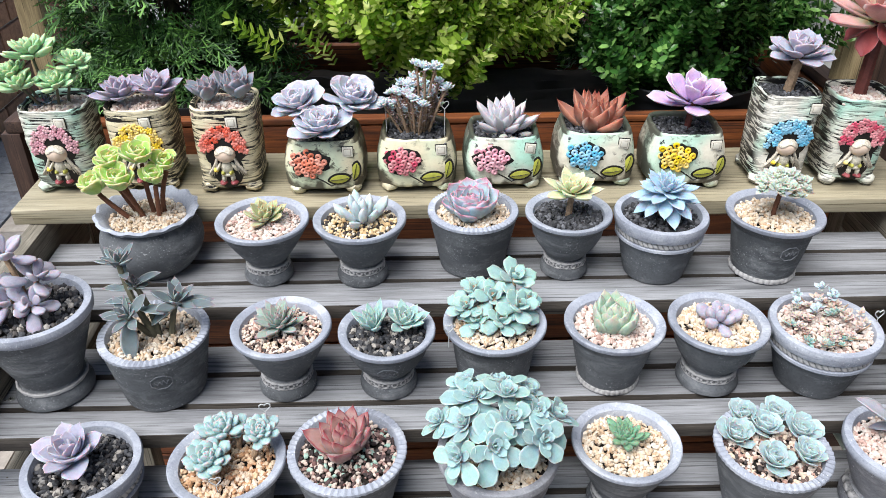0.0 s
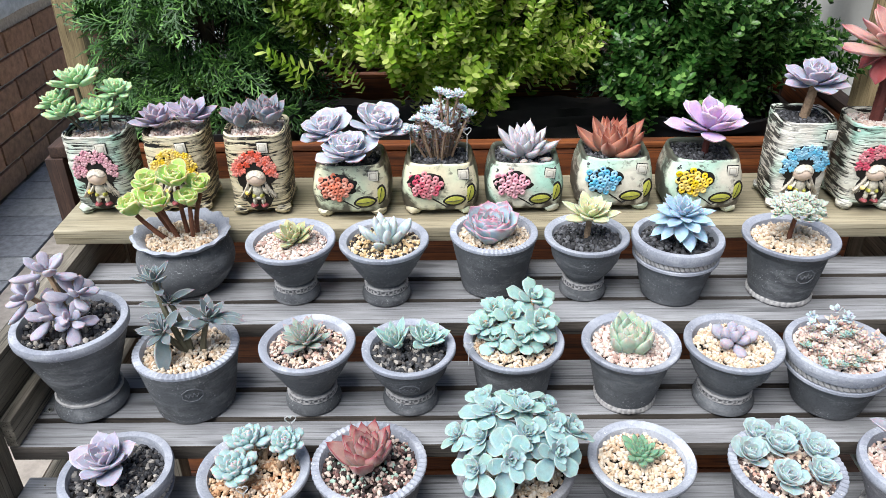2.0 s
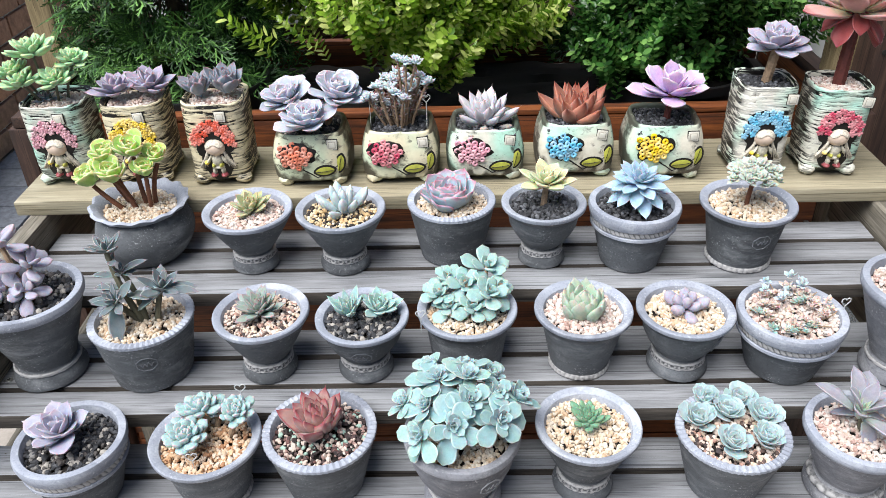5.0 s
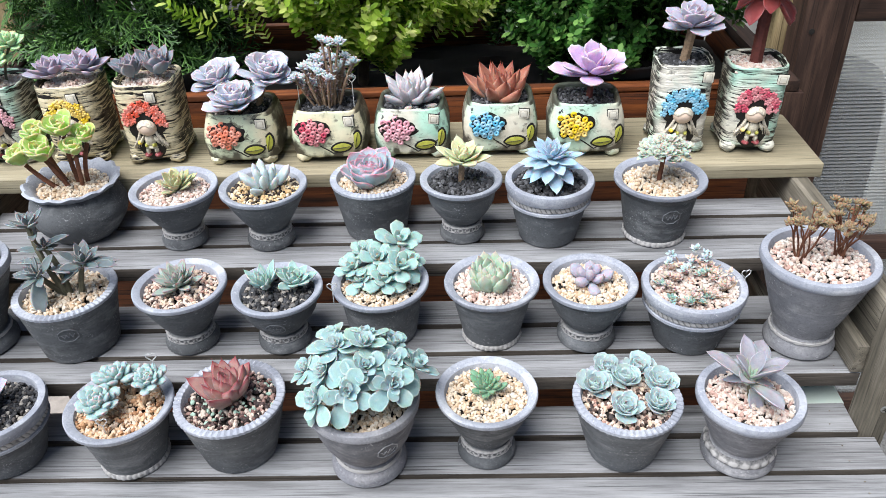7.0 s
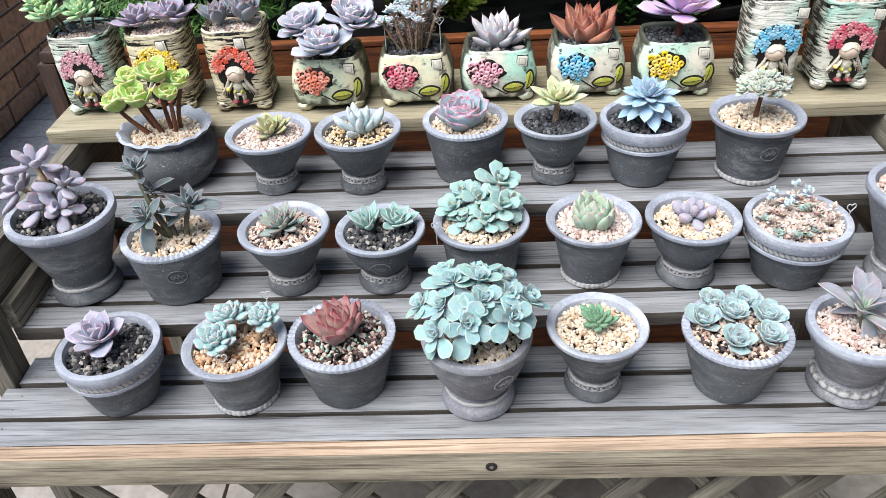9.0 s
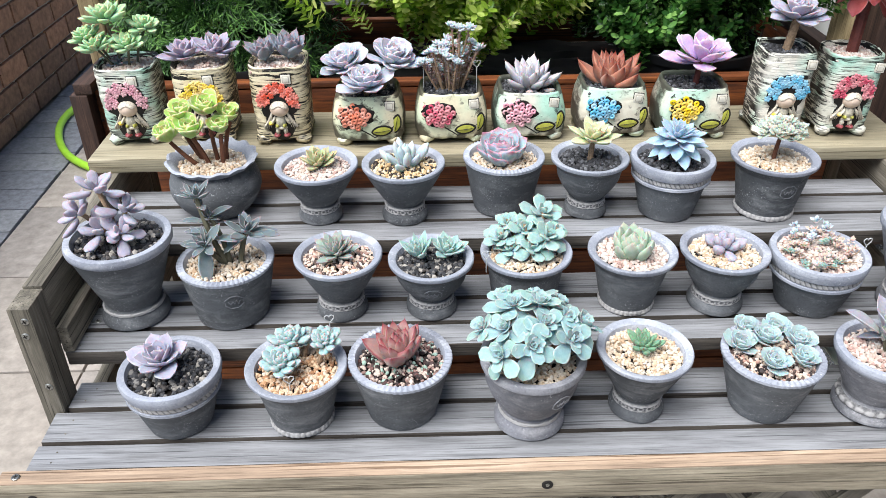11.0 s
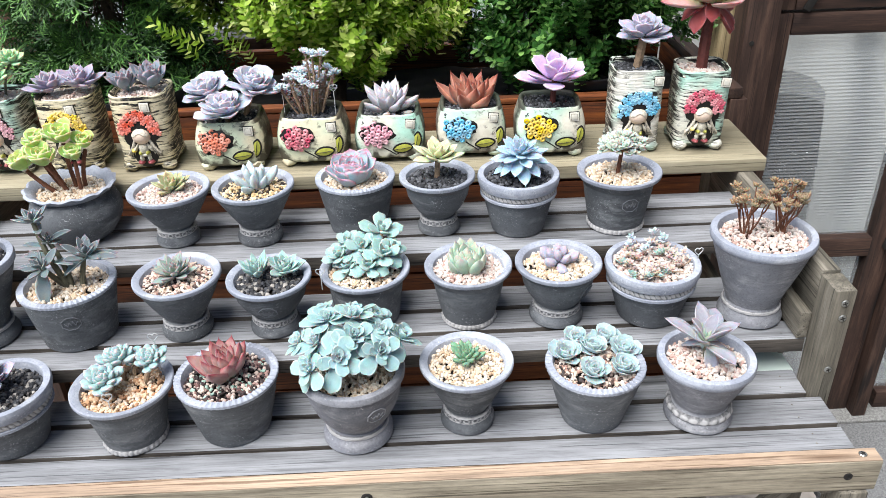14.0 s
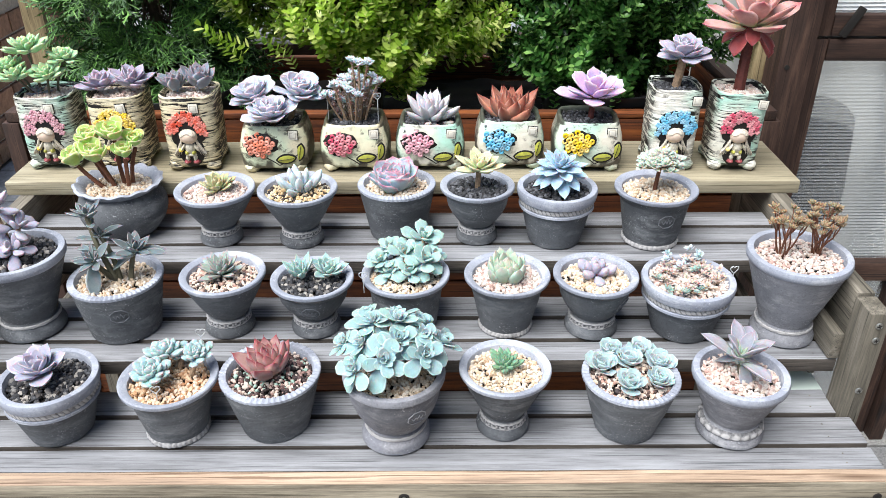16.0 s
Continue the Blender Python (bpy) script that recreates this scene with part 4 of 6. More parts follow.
L_CABBAGE = leaf_material("blue_leaf_with_pink_margin", "acc2cc", "a4c6d2", "d8849e", "d88ca6", 0.8, tip_from=0.84, grey=0.15)
L_RED = leaf_material("crimson_leaf", "b48c84", "b2bc98", "9a3042", "8e2a3e", 0.74, tip_from=0.8, grey=0.12)
L_ORANGE = leaf_material("orange_red_leaf", "b0725a", "a29a68", "84301f", "c8866a", 0.82, tip_from=0.68, grey=0.1)
L_REDPINK = leaf_material("red_pink_leaf", "a84a4a", "b86a66", "943840", "c07c7c", 0.85, grey=0.1)
L_CREAMPINK = leaf_material("cream_pink_leaf", "cc9890", "d6de9c", "b05c64", "d8a8a4", 0.85, grey=0.08)
L_CRASSULA = leaf_material("dark_grey_green_leaf", "68767a", "7e9896", "8a7682", "bec8c6", 0.8, grey=0.2)
L_GREYPINK = leaf_material("grey_green_leaf_with_pink_margin", "96aa9c", "8eb09c", "b48c98", "c09ca4", 0.82, grey=0.2)
L_GREYPURPLE = leaf_material("grey_purple_leaf", "9a98a4", "a6b4a6", "a092a2", "cac6ce", 0.85, grey=0.25)
L_MOON = leaf_material("dusty_lilac_plump_leaf", "aea6bc", "a9a9c2", "b9a9b4", "bbb2c6", rough=0.75, waxy=0.12)
L_SNOW = leaf_material("white_green_tiny_leaf", "b8c6b0", "9cb89a", "d8c8c4", "ccd2c6", 0.6, grey=0.2)
L_ROSY = leaf_material("rosy_tiny_leaf", "dcc0b0", "ccbca8", "dcb4ac", "e6cfc6", 0.6, grey=0.2)
L_TEAL = leaf_material("teal_tiny_leaf", "8fc4b4", "9fcfc4", "b9d8cc", "b9d8cc")
L_OLIVE = leaf_material("olive_brown_bud", "a1854c", "a99a5c", "94633e", "a5824f")
L_BLUEWHITE = leaf_material("blue_white_tiny_leaf", "bcd0d6", "a6c2cc", "dccdd2", "e2e8ea", 0.6, grey=0.15)
L_ASH = leaf_material("ashy_pink_leaf", "c0bcc6", "c2cac8", "d8c6c8", "dcd0d2")
L_CLUSTER = leaf_material("blue_leaf_with_rosy_tip", "98bcba", "9cbcc0", "c8b0b4", "bccac8", 0.88, tip_from=0.9, grey=0.24)
L_ROSE = leaf_material("pale_blue_rose_leaf", "a2c4c6", "9cc0c4", "b4d2d0", "c0d8d6", 0.8)
L_STUB = leaf_material("tan_grey_stubby_leaf", "b0a49a", "a8a09c", "b8aa9c", "c0b4aa", grey=0.2)
L_DRY = leaf_material("dry_pinkish_leaf", "a48a84", "8a6e68", "b8a29c", "b8a29c", grey=0.2)

# ---- row on the lowest tier ----
def lowest_row():
    t, g = grey_pot(("a", "band", -0.312, 0.509, A, 0.053, 0.034, 0.073, {}), "lavender rosette succulent in grey banded pot with black gravel", G_DARKMIX)
    rosette(t, leaf_mesh(dict(WEDGE, w=0.74, rnd=0.62, tip=2.0), L_LAVENDER), 18, 0.035, (-0.008, 0.002, g + 0.018), (10, -6), 84, 12, 0.42)

    t, g = grey_pot(("a", "flare", -0.181, 0.508, A, 0.053, 0.032, 0.074, {"skirt": True}), "blue-mint rosette cluster in grey scalloped-foot pot", G_PEACH)
    me = leaf_mesh(dict(PLUMP, w=0.66, m=0.68, thick=0.40, mucro=0.03, curl=0.14), L_CLUSTER)
    for x, y, h, R in ((-0.012, -0.013, 0.024, 0.0185), (-0.007, 0.021, 0.027, 0.0185), (0.030, 0.013, 0.030, 0.0150), (0.010, 0.025, 0.022, 0.0110)):
        rosette(t, me, 30, R * 1.08, (x, y, g + h), (rng.uniform(-5, 18), rng.uniform(-12, 12)), 89, 0, 0.42, 0.26)
        stem(t, (x * 0.6, y * 0.6, g - 0.004), (x, y, g + h - 0.004), 0.003, 0.0025, STEM_TAN)
    heart_pick(t, (0.036, 0.020, g), 0.052)
    heart_pick(t, (-0.002, -0.034, g), 0.018)

    t, g = grey_pot(("a", "taper", -0.073, 0.518, A, 0.055, 0.038, 0.073, {"ribs": 56}), "crimson rosette succulent in grey rib-rimmed pot", G_REDMIX)
    rosette(t, leaf_mesh(dict(WEDGE, w=0.58, m=0.42, tip=1.5, rnd=0.85, thick=0.20, cup=0.34, curl=0.14, mucro=0.08), L_RED), 26, 0.046, (-0.002, 0.004, g + 0.008), (4, 0), 88, 40, 0.55)

    t, g = grey_pot(("a", "urn", 0.064, 0.497, A, 0.055, 0.037, 0.090, {"mat": POT_PALE, "rim": POT_PALE, "seal": (0.058, -58)}), "large blue-mint rosette mound in pale grey footed urn", G_CREAM)
    flat = dict(SPOON, w=0.70, m=0.70, base=0.2, thick=0.10, cup=0.14, curl=-0.04, mucro=0.03, ns=11, nk=12)
    me, me2 = leaf_mesh(flat, L_BLUEMINT), leaf_mesh(flat, L_MINT)
    me3 = leaf_mesh(dict(ROUND, w=0.74, mucro=0.06), L_HEARTBLUE)
    for k in range(14):
        r, a = 0.058 * math.sqrt((k + 0.4) / 14), k * 2.39996 + 0.4
        x, y = r * math.cos(a) - 0.004, r * math.sin(a) * 0.94 + 0.006
        h = 0.048 * (1 - (r / 0.078) ** 2) + 0.013
        q = math.degrees(r / 0.062 * 0.85)
        up, tilt = rng.uniform(-0.005, 0.006), (-q * math.sin(a) + rng.uniform(-6, 14), q * math.cos(a) + rng.uniform(-10, 10))
        rosette(t, me2 if k % 3 == 0 else me, 7, rng.uniform(0.025, 0.031), (x, y, g + h + up), tilt, 36, -10, 0.66)
        rosette(t, me3, 12, rng.uniform(0.013, 0.016), (x, y, g + h + up + 0.002), tilt, 88, 20, 0.4)
        stem(t, (x * 0.3, y * 0.3, g - 0.004), (x, y, g + h - 0.004), 0.0022, 0.0018, STEM_TAN)

    t, g = grey_pot(("a", "foot", 0.1835, 0.511, A, 0.050, 0.029, 0.083, {}), "small green rosette in grey footed pot with cream gravel", G_CREAM)
    rosette(t, leaf_mesh(PLUMPSPIKE, L_GREEN), 30, 0.022, (0, 0.004, g + 0.010), (5, 0), 86, 18, 0.4)

    t, g = grey_pot(("a", "taper", 0.321, 0.510, A, 0.053, 0.034, 0.073, {"ribs": 56}), "seven pale mint rose-shaped rosettes in rib-rimmed pot", G_MIX)
    me = leaf_mesh(dict(PETAL, ns=10, nk=10), L_ROSE)
    for rx, ry in ((-0.0294, 0.0175), (-0.0128, 0.0460), (0.0179, 0.0460), (0.0026, 0.0276), (0.0352, 0.0202), (-0.0051, -0.0166), (0.0282, -0.0120)):
        rosette(t, me, 18, 0.0195, (rx, ry * 0.9, g + 0.007), (rng.uniform(0, 12), rng.uniform(-8, 8)), 88, 18, 0.3, 0.2)

    t, g = grey_pot(("a", "vase", 0.4365, 0.502, A, 0.051, 0.036, 0.082, {"mat": POT_PALE, "beads": True}), "grey-purple long-leaved succulent in pale grey footed pot", G_PINK)
    me = leaf_mesh(dict(BLADE, w=0.48, m=0.6, curl=-0.05, cup=0.45), L_GREYPURPLE)
    rosette(t, me, 9, 0.047, (-0.002, 0.006, g + 0.026), (4, 4), 74, 12, 0.66)
    rosette(t, leaf_mesh(BLADE, L_GREYPURPLE), 4, 0.036, (0.0, 0.004, g + 0.022), (6, 0), -15, -45, 0.7)
    stem(t, (0, 0, g - 0.004), (-0.002, 0.006, g + 0.022), 0.003, 0.003, STEM_GREEN)
    rosette(t, leaf_mesh(SPIKE, L_PALEGREEN), 8, 0.020, (-0.002, 0.006, g + 0.026), (10, 4), 80, 45, 0.5)


def heart_pick(parent, at, h):
    """A clear plastic heart on a thin pick."""
    bm = bmesh.new()
    pts = []
    for k in range(15):
        u = 2 * math.pi * k / 14
        pts.append((0.0052 * math.sin(u) ** 3, 0, h + 0.00035 * (13 * math.cos(u) - 5 * math.cos(2 * u) - 2 * math.cos(3 * u) - math.cos(4 * u))))
    tube_bm(pts, 0.0006, 0.0006, 6, bm)
    tube_bm([(0, 0, -0.004), (0, 0, h - 0.006)], 0.0005, 0.0006, 6, bm)
    part("heart_pick", bm, CLEAR, parent, "clear plastic heart-shaped pick", at=pose(*at, 0, 0, 10))


CLEAR = plain("clear_white_plastic", "e4e6e6", 0.25, 0, 0.05, 30, 0)
CLEAR.node_tree.nodes["Principled BSDF"].inputs["Transmission Weight"].default_value = 0.5
lowest_row()


# ---- row on the second tier ----
def second_row():
    t, g = grey_pot(("b", "vase", -0.383, 0.628, B, 0.058, 0.0375, 0.107, {}), "plump lavender paddle-leaved succulent in tall grey footed pot", G_DARKMIX)
    me = leaf_mesh(PLUMP, L_MOON)
    for x, y, h, R, lx, ly in ((-0.010, -0.012, 0.024, 0.032, 25, 0), (-0.038, 0.004, 0.038, 0.030, 5, -40), (-0.014, 0.010, 0.064, 0.031, -5, 0), (0.014, 0.004, 0.040, 0.030, 0, 35), (0.012, -0.014, 0.020, 0.026, 30, 25)):
        rosette(t, me, 8, R * 0.95, (x, y, g + h), (lx, ly), 75, -10, 0.55, 0.2)
        stem(t, (0, 0, g - 0.004), (x, y, g + h), 0.003, 0.0026, STEM_TAN)

    t, g = grey_pot(("b", "taper", -0.270, 0.629, B, 0.054, 0.041, 0.073, {"ribs": 60, "seal": (0.045, -72)}), "dark grey-green branching succulent in rib-rimmed pot", G_CREAM)
    me = leaf_mesh(dict(LANCE, w=0.46), L_CRASSULA)
    for x, y, h, R, lx, ly in ((-0.024, 0.014, 0.084, 0.026, 0, -8), (-0.018, -0.012, 0.038, 0.028, 20, -20), (0.028, 0.004, 0.044, 0.032, 8, 12), (-0.012, 0.010, 0.058, 0.014, 0, 25)):
        rosette(t, me, 13, R, (x, y, g + h), (lx, ly), 80, 8, 0.35)
        stem(t, (0.004 if x < 0 else 0.016, 0, g - 0.004), (x, y, g + h), 0.0036, 0.0026, STEM_GREEN)
    bl_mesh = leaf_mesh(BLADE, L_CRASSULA)
    for x, y, h, a, e, ln in ((0.030, 0.0, 0.038, 0, 8, 0.036), (-0.018, -0.01, 0.03, -80, -50, 0.040), (0.0, -0.004, 0.018, 25, 38, 0.045), (-0.02, 0.012, 0.05, 175, 10, 0.026), (-0.015, 0.012, 0.055, 20, 25, 0.03), (-0.012, 0.006, 0.040, 200, 20, 0.03), (-0.010, 0.004, 0.034, -30, 15, 0.034), (-0.020, 0.012, 0.066, 120, 30, 0.022), (-0.022, 0.013, 0.070, -60, 20, 0.022), (0.026, 0.002, 0.034, 100, 20, 0.026)):
        part("leaf", bl_mesh, None, t, at=Matrix.Translation((x, y, g + h)) @ Matrix.Rotation(radians(a), 4, "Z") @ Matrix.Rotation(radians(-e), 4, "Y") @ Matrix.Diagonal((ln, ln, ln, 1)))

    t, g = grey_pot(("b", "foot", -0.143, 0.628, B, 0.050, 0.029, 0.078, {}), "grey-green pink-edged rosette in grey footed pot", G_MIX)
    rosette(t, leaf_mesh(LANCE, L_GREYPINK), 30, 0.032, (-0.002, 0.002, g + 0.010), (6, 0), 85, 15, 0.4)

    t, g = grey_pot(("b", "goblet", -0.038, 0.627, B, 0.049, 0.029, 0.072, {"seal": (0.043, -88)}), "two mint rosettes in grey goblet pot with dark gravel", G_DARKMIX)
    rosette(t, leaf_mesh(LANCE, L_MINT), 20, 0.028, (-0.014, 0.002, g + 0.012), (4, -10), 88, 35, 0.5)
    rosette(t, leaf_mesh(WEDGE, L_MINT), 26, 0.025, (0.018, 0.004, g + 0.014), (8, 10), 86, 20, 0.4)

    t, g = grey_pot(("b", "flare", 0.072, 0.640, B, 0.053, 0.037, 0.070, {}), "cluster of pale turquoise rosettes in grey flared pot", G_CREAM)
    me = leaf_mesh(dict(SPOON, w=0.72, m=0.7, base=0.3, thick=0.24, cup=0.1, curl=0.06), L_MINT)
    for x, y, h, R in ((-0.030, 0.006, 0.028, 0.017), (-0.020, 0.028, 0.034, 0.018), (0.022, 0.030, 0.046, 0.021), (-0.002, 0.012, 0.036, 0.019), (0.024, -0.002, 0.034, 0.021), (0.036, 0.010, 0.032, 0.014), (-0.018, -0.006, 0.020, 0.016), (0.006, -0.010, 0.022, 0.019), (-0.034, 0.018, 0.022, 0.014)):
        rosette(t, me, 12, R * 1.25, (x, y, g + h - 0.006), (rng.uniform(10, 34), x * 600), 84, -4, 0.34)
        stem(t, (x * 0.4, y * 0.4, g - 0.004), (x, y, g + h), 0.0024, 0.002, STEM_TAN)
    heart_pick(t, (-0.048, -0.026, g), 0.02)

    t, g = grey_pot(("b", "flare", 0.193, 0.631, B, 0.051, 0.030, 0.074, {"skirt": True}), "pale green plump rosette in grey scalloped-foot pot", G_PINK)
    rosette(t, leaf_mesh(dict(PLUMPSPIKE, w=0.50, m=0.6, curl=0.2), L_PALEGREEN), 34, 0.034, (0, 0.002, g + 0.004), (5, 0), 89, 46, 0.6, 0.3)

    t, g = grey_pot(("b", "goblet", 0.297, 0.6245, B, 0.050, 0.031, 0.077, {"seal": (0.048, -40)}), "plump dusty lilac succulent in grey goblet pot", G_CREAM)
    rosette(t, leaf_mesh(dict(PLUMP, w=0.62, thick=0.55), L_MOON), 10, 0.025, (0, 0.002, g + 0.010), (8, 0), 82, 12, 0.6, 0.15)

    t, g = grey_pot(("b", "band", 0.4065, 0.6225, B, 0.055, 0.036, 0.072, {"drop": 0.006}), "half-dried rosy and teal groundcover succulent in banded pot", G_PINK)
    spots = [(0.040 * math.sqrt(rng.random()) * math.cos(a), 0.040 * math.sqrt(rng.random()) * math.sin(a), g + rng.uniform(0.004, 0.014), rng.uniform(0.006, 0.010)) for a in [rng.uniform(0, 6.28) for _ in range(54)]]
    tuft("plant", SPOON, L_ROSY, spots[:42], t)
    tuft("plant", SPOON, L_TEAL, [(x - 0.01, y - 0.008, z, R * 1.1) for x, y, z, R in spots[46:]], t)
    tuft("plant", SPOON, L_BLUEWHITE, [(x * 0.9 + 0.006, y * 0.5 + 0.026, z + 0.008, R) for x, y, z, R in spots[:9]], t)
    for k in range(14):
        a = rng.uniform(0, 6.28)
        stem(t, (0.02 * math.cos(a), 0.02 * math.sin(a), g), (0.042 * math.cos(a + 0.5), 0.042 * math.sin(a + 0.5), g + 0.010), 0.0008, 0.0006, STEM_TAN, 0.3)
    heart_pick(t, (0.052, 0.0, g), 0.016)

    t, g = grey_pot(("b", "vase", 0.5245, 0.611, B, 0.058, 0.036, 0.112, {"mat": POT_PALE}), "two brown-stemmed bushy succulents in tall pale grey pot", G_PINK)
    spots, mid = [], []
    for cx, cy, n in ((-0.019, 0.006, 8), (0.022, 0.006, 9)):
        for k in range(n):
            a, r = k * 2.39996, 0.017 * math.sqrt((k + 0.3) / n)
            p = Vector((cx + r * math.cos(a), cy + r * math.sin(a), g + rng.uniform(0.026, 0.036)))
            stem(t, (cx + rng.uniform(-0.004, 0.004), cy + rng.uniform(-0.003, 0.003), g - 0.003), p, 0.0012, 0.0009, STEM_BROWN, 0.15)
            for j in range(3):
                b = a + rng.uniform(-1.3, 1.3)
                q = p + Vector((0.008 * math.cos(b), 0.008 * math.sin(b), rng.uniform(0.012, 0.026)))
                stem(t, p, q, 0.0008, 0.0006, STEM_BROWN, 0.15)
                spots.append((*q, rng.uniform(0.006, 0.0085)))
    tuft("bush_top", dict(FINGER, w=0.42), L_OLIVE, spots, t, 13, 88, 25)


second_row()


# ---- row on the third tier ----
def third_row():
    t, g = grey_pot(("c", "bulb", -0.310, 0.782, C, 0.057, 0.040, 0.072, {}), "lime green aeonium on brown stems in wavy-rimmed round pot", G_CREAM)
    me = leaf_mesh(dict(ROUND, w=0.86, m=0.62, cup=0.4, curl=0.2, mucro=0.0, thick=0.14), L_LIME)
    for x, y, h, R in ((-0.062, -0.008, 0.036, 0.026), (-0.040, 0.010, 0.058, 0.023), (-0.026, -0.014, 0.044, 0.027), (-0.004, 0.008, 0.064, 0.026), (0.014, -0.006, 0.044, 0.021), (0.026, 0.010, 0.054, 0.020), (-0.052, 0.014, 0.050, 0.018)):
        x, h = x * 0.82 + 0.006, h + 0.006
        rosette(t, me, 15, R * 0.98, (x, y, g + h), (14, x * 300), 86, 36, 0.42, 0.2)
        stem(t, (x * 0.42 + 0.006, y * 0.5, g - 0.004), (x, y, g + h - 0.008), 0.0030, 0.0026, STEM_BROWN, 0.12)

    t, g = grey_pot(("c", "foot", -0.176, 0.754, C, 0.051, 0.027, 0.075, {}), "small yellow-green rosette in grey footed pot with pink gravel", G_PINK)
    rosette(t, leaf_mesh(WEDGE, L_YELLOWGREEN), 22, 0.029, (0.002, 0.004, g + 0.008), (6, 0), 84, 18, 0.45)

    t, g = grey_pot(("c", "foot", -0.069, 0.750, C, 0.051, 0.028, 0.077, {}), "white-blue finger-leaved succulent in grey footed pot", G_CREAMDARK)
    rosette(t, leaf_mesh(FINGER, L_WHITEBLUE), 14, 0.036, (0.002, 0.002, g + 0.006), (8, 0), 88, 22, 0.65, 0.12)

    t, g = grey_pot(("c", "taper", 0.057, 0.7735, C, 0.051, 0.037, 0.072, {"ribs": 60}), "compact blue pink-edged rosette in bead-rimmed grey pot", G_CREAM)
    rosette(t, leaf_mesh(dict(ROUND, w=0.78, m=0.6, tip=1.9, rnd=0.6, cup=0.5, curl=0.2), L_CABBAGE), 40, 0.037, (-0.002, 0.0, g + 0.006), (6, 0), 89, 38, 0.5, 0.34)

    t, g = grey_pot(("c", "goblet", 0.162, 0.756, C, 0.048, 0.0265, 0.078, {}), "pale yellow rosette on a stem in grey goblet pot", G_BLACK)
    rosette(t, leaf_mesh(WEDGE, L_YELLOW), 20, 0.034, (0.002, 0, g + 0.034), (4, 4), 78, 8, 0.4)
    stem(t, (0, 0, g - 0.004), (0.002, 0, g + 0.032), 0.0036, 0.0034, STEM_TAN, 0.03)

    t, g = grey_pot(("c", "band", 0.2645, 0.7515, C, 0.052, 0.034, 0.077, {}), "powder blue pointed rosette in grey banded pot", G_BLACK)
    rosette(t, leaf_mesh(dict(WEDGE, w=0.46, m=0.55, thick=0.1), L_BLUE), 46, 0.039, (0.002, -0.002, g + 0.038), (6, 0), 86, -38, 0.35)
    stem(t, (0, 0, g - 0.004), (0.002, -0.002, g + 0.03), 0.005, 0.005, STEM_TAN, 0.02)

    t, g = grey_pot(("c", "flare", 0.3915, 0.7505, C, 0.053, 0.034, 0.077, {"skirt": True, "seal": (0.045, -80)}), "white-green tiny-rosette tree succulent in scalloped-foot pot", G_CREAM)
    spots = []
    for k in range(26):
        a, r = k * 2.39996, 0.027 * math.sqrt((k + 0.5) / 26)
        spots.append((r * math.cos(a) + 0.002, r * math.sin(a), g + 0.052 - 14 * r * r + rng.uniform(-0.002, 0.002), rng.uniform(0.0095, 0.0125)))
    tuft("rosette_head", dict(ROUND, w=0.8, thick=0.2), L_SNOW, spots, t, 13, 84, -6)
    stem(t, (-0.002, 0, g - 0.004), (0.002, 0, g + 0.042), 0.003, 0.0024, STEM_BROWN, 0.08)


third_row()


# ---- hand-painted square pots on the top board ----
GLAZES = {
    "mint": bark_glaze("mint_glaze", "dad8c8", "aed6c2", "2a1f17", 0),
    "cream": bark_glaze("cream_glaze", "ddd3b4", "ccd6ba", "2a1f17", 0),
    "white": bark_glaze("white_mint_glaze", "dcd6c4", "bcdac6", "2a1f17", 0),
    "mintbark": bark_glaze("mint_bark_glaze", "e2e0d2", "b4dcca", "14110f", 0.40),
    "creambark": bark_glaze("cream_bark_glaze", "e4d8b8", "d8cca8", "14110f", 0.36),
    "whitebark": bark_glaze("white_bark_glaze", "eae6da", "c6e2d0", "14110f", 0.43),
}
INK = plain("black_wash", "16120f", 0.6, 0, 0.3, 80, 0.2)
TAGW = plain("ivory_glaze", "ded9cb", 0.4, 0, 0.15, 120, 0.1)
STAMP_LINE = plain("grey_stamp_line", "b3aa9a", 0.6)
LEAFG = plain("olive_yellow_glaze", "b4b44c", 0.4, 0, 0.3, 140, 0.3)
def blossom_glaze(name, colour):
    """Glaze that pools thin and pale on some blossoms."""
    m = plain(name, colour, 0.32, 0, 0.3, 260, 0.2)
    n, l = m.node_tree.nodes, m.node_tree.links
    b = n["Principled BSDF"]
    old = b.inputs["Base Color"].links[0].from_socket
    pale = ramp(n, l, object_random(n), [(0.1, (0.0, 0.0, 0.0, 1)), (1.0, (0.3, 0.3, 0.3, 1))])
    l.new(mix(n, l, pale, old, hexa("f0e6dc")), b.inputs["Base Color"])
    return m


FLOWERS = {
    "pink": blossom_glaze("pink_glaze", "d89aa8"),
    "yellow": blossom_glaze("yellow_glaze", "f2cc1a"),
    "orange": blossom_glaze("orange_red_glaze", "e2583e"),
    "coral": blossom_glaze("coral_glaze", "e28062"),
    "crimson": blossom_glaze("crimson_glaze", "cc4c66"),
    "rose": blossom_glaze("rose_glaze", "e09cac"),
    "blue": blossom_glaze("sky_blue_glaze", "62bade"),
}
DOLL = [plain("doll_skin_glaze", "e0c8b4", 0.4, 0, 0.12, 120, 0.1), plain("doll_hair_glaze", "d2c8b6", 0.5, 0, 0.55, 420, 0.5),
        plain("doll_dress_glaze", "cfc8b4", 0.45, 0, 0.45, 260, 0.2), plain("doll_green_glaze", "a8a64a", 0.45, 0, 0.3, 200, 0.2),
        plain("doll_shoe_glaze", "94484c", 0.4, 0, 0.25, 200, 0.2), INK, FLOWERS["yellow"]]


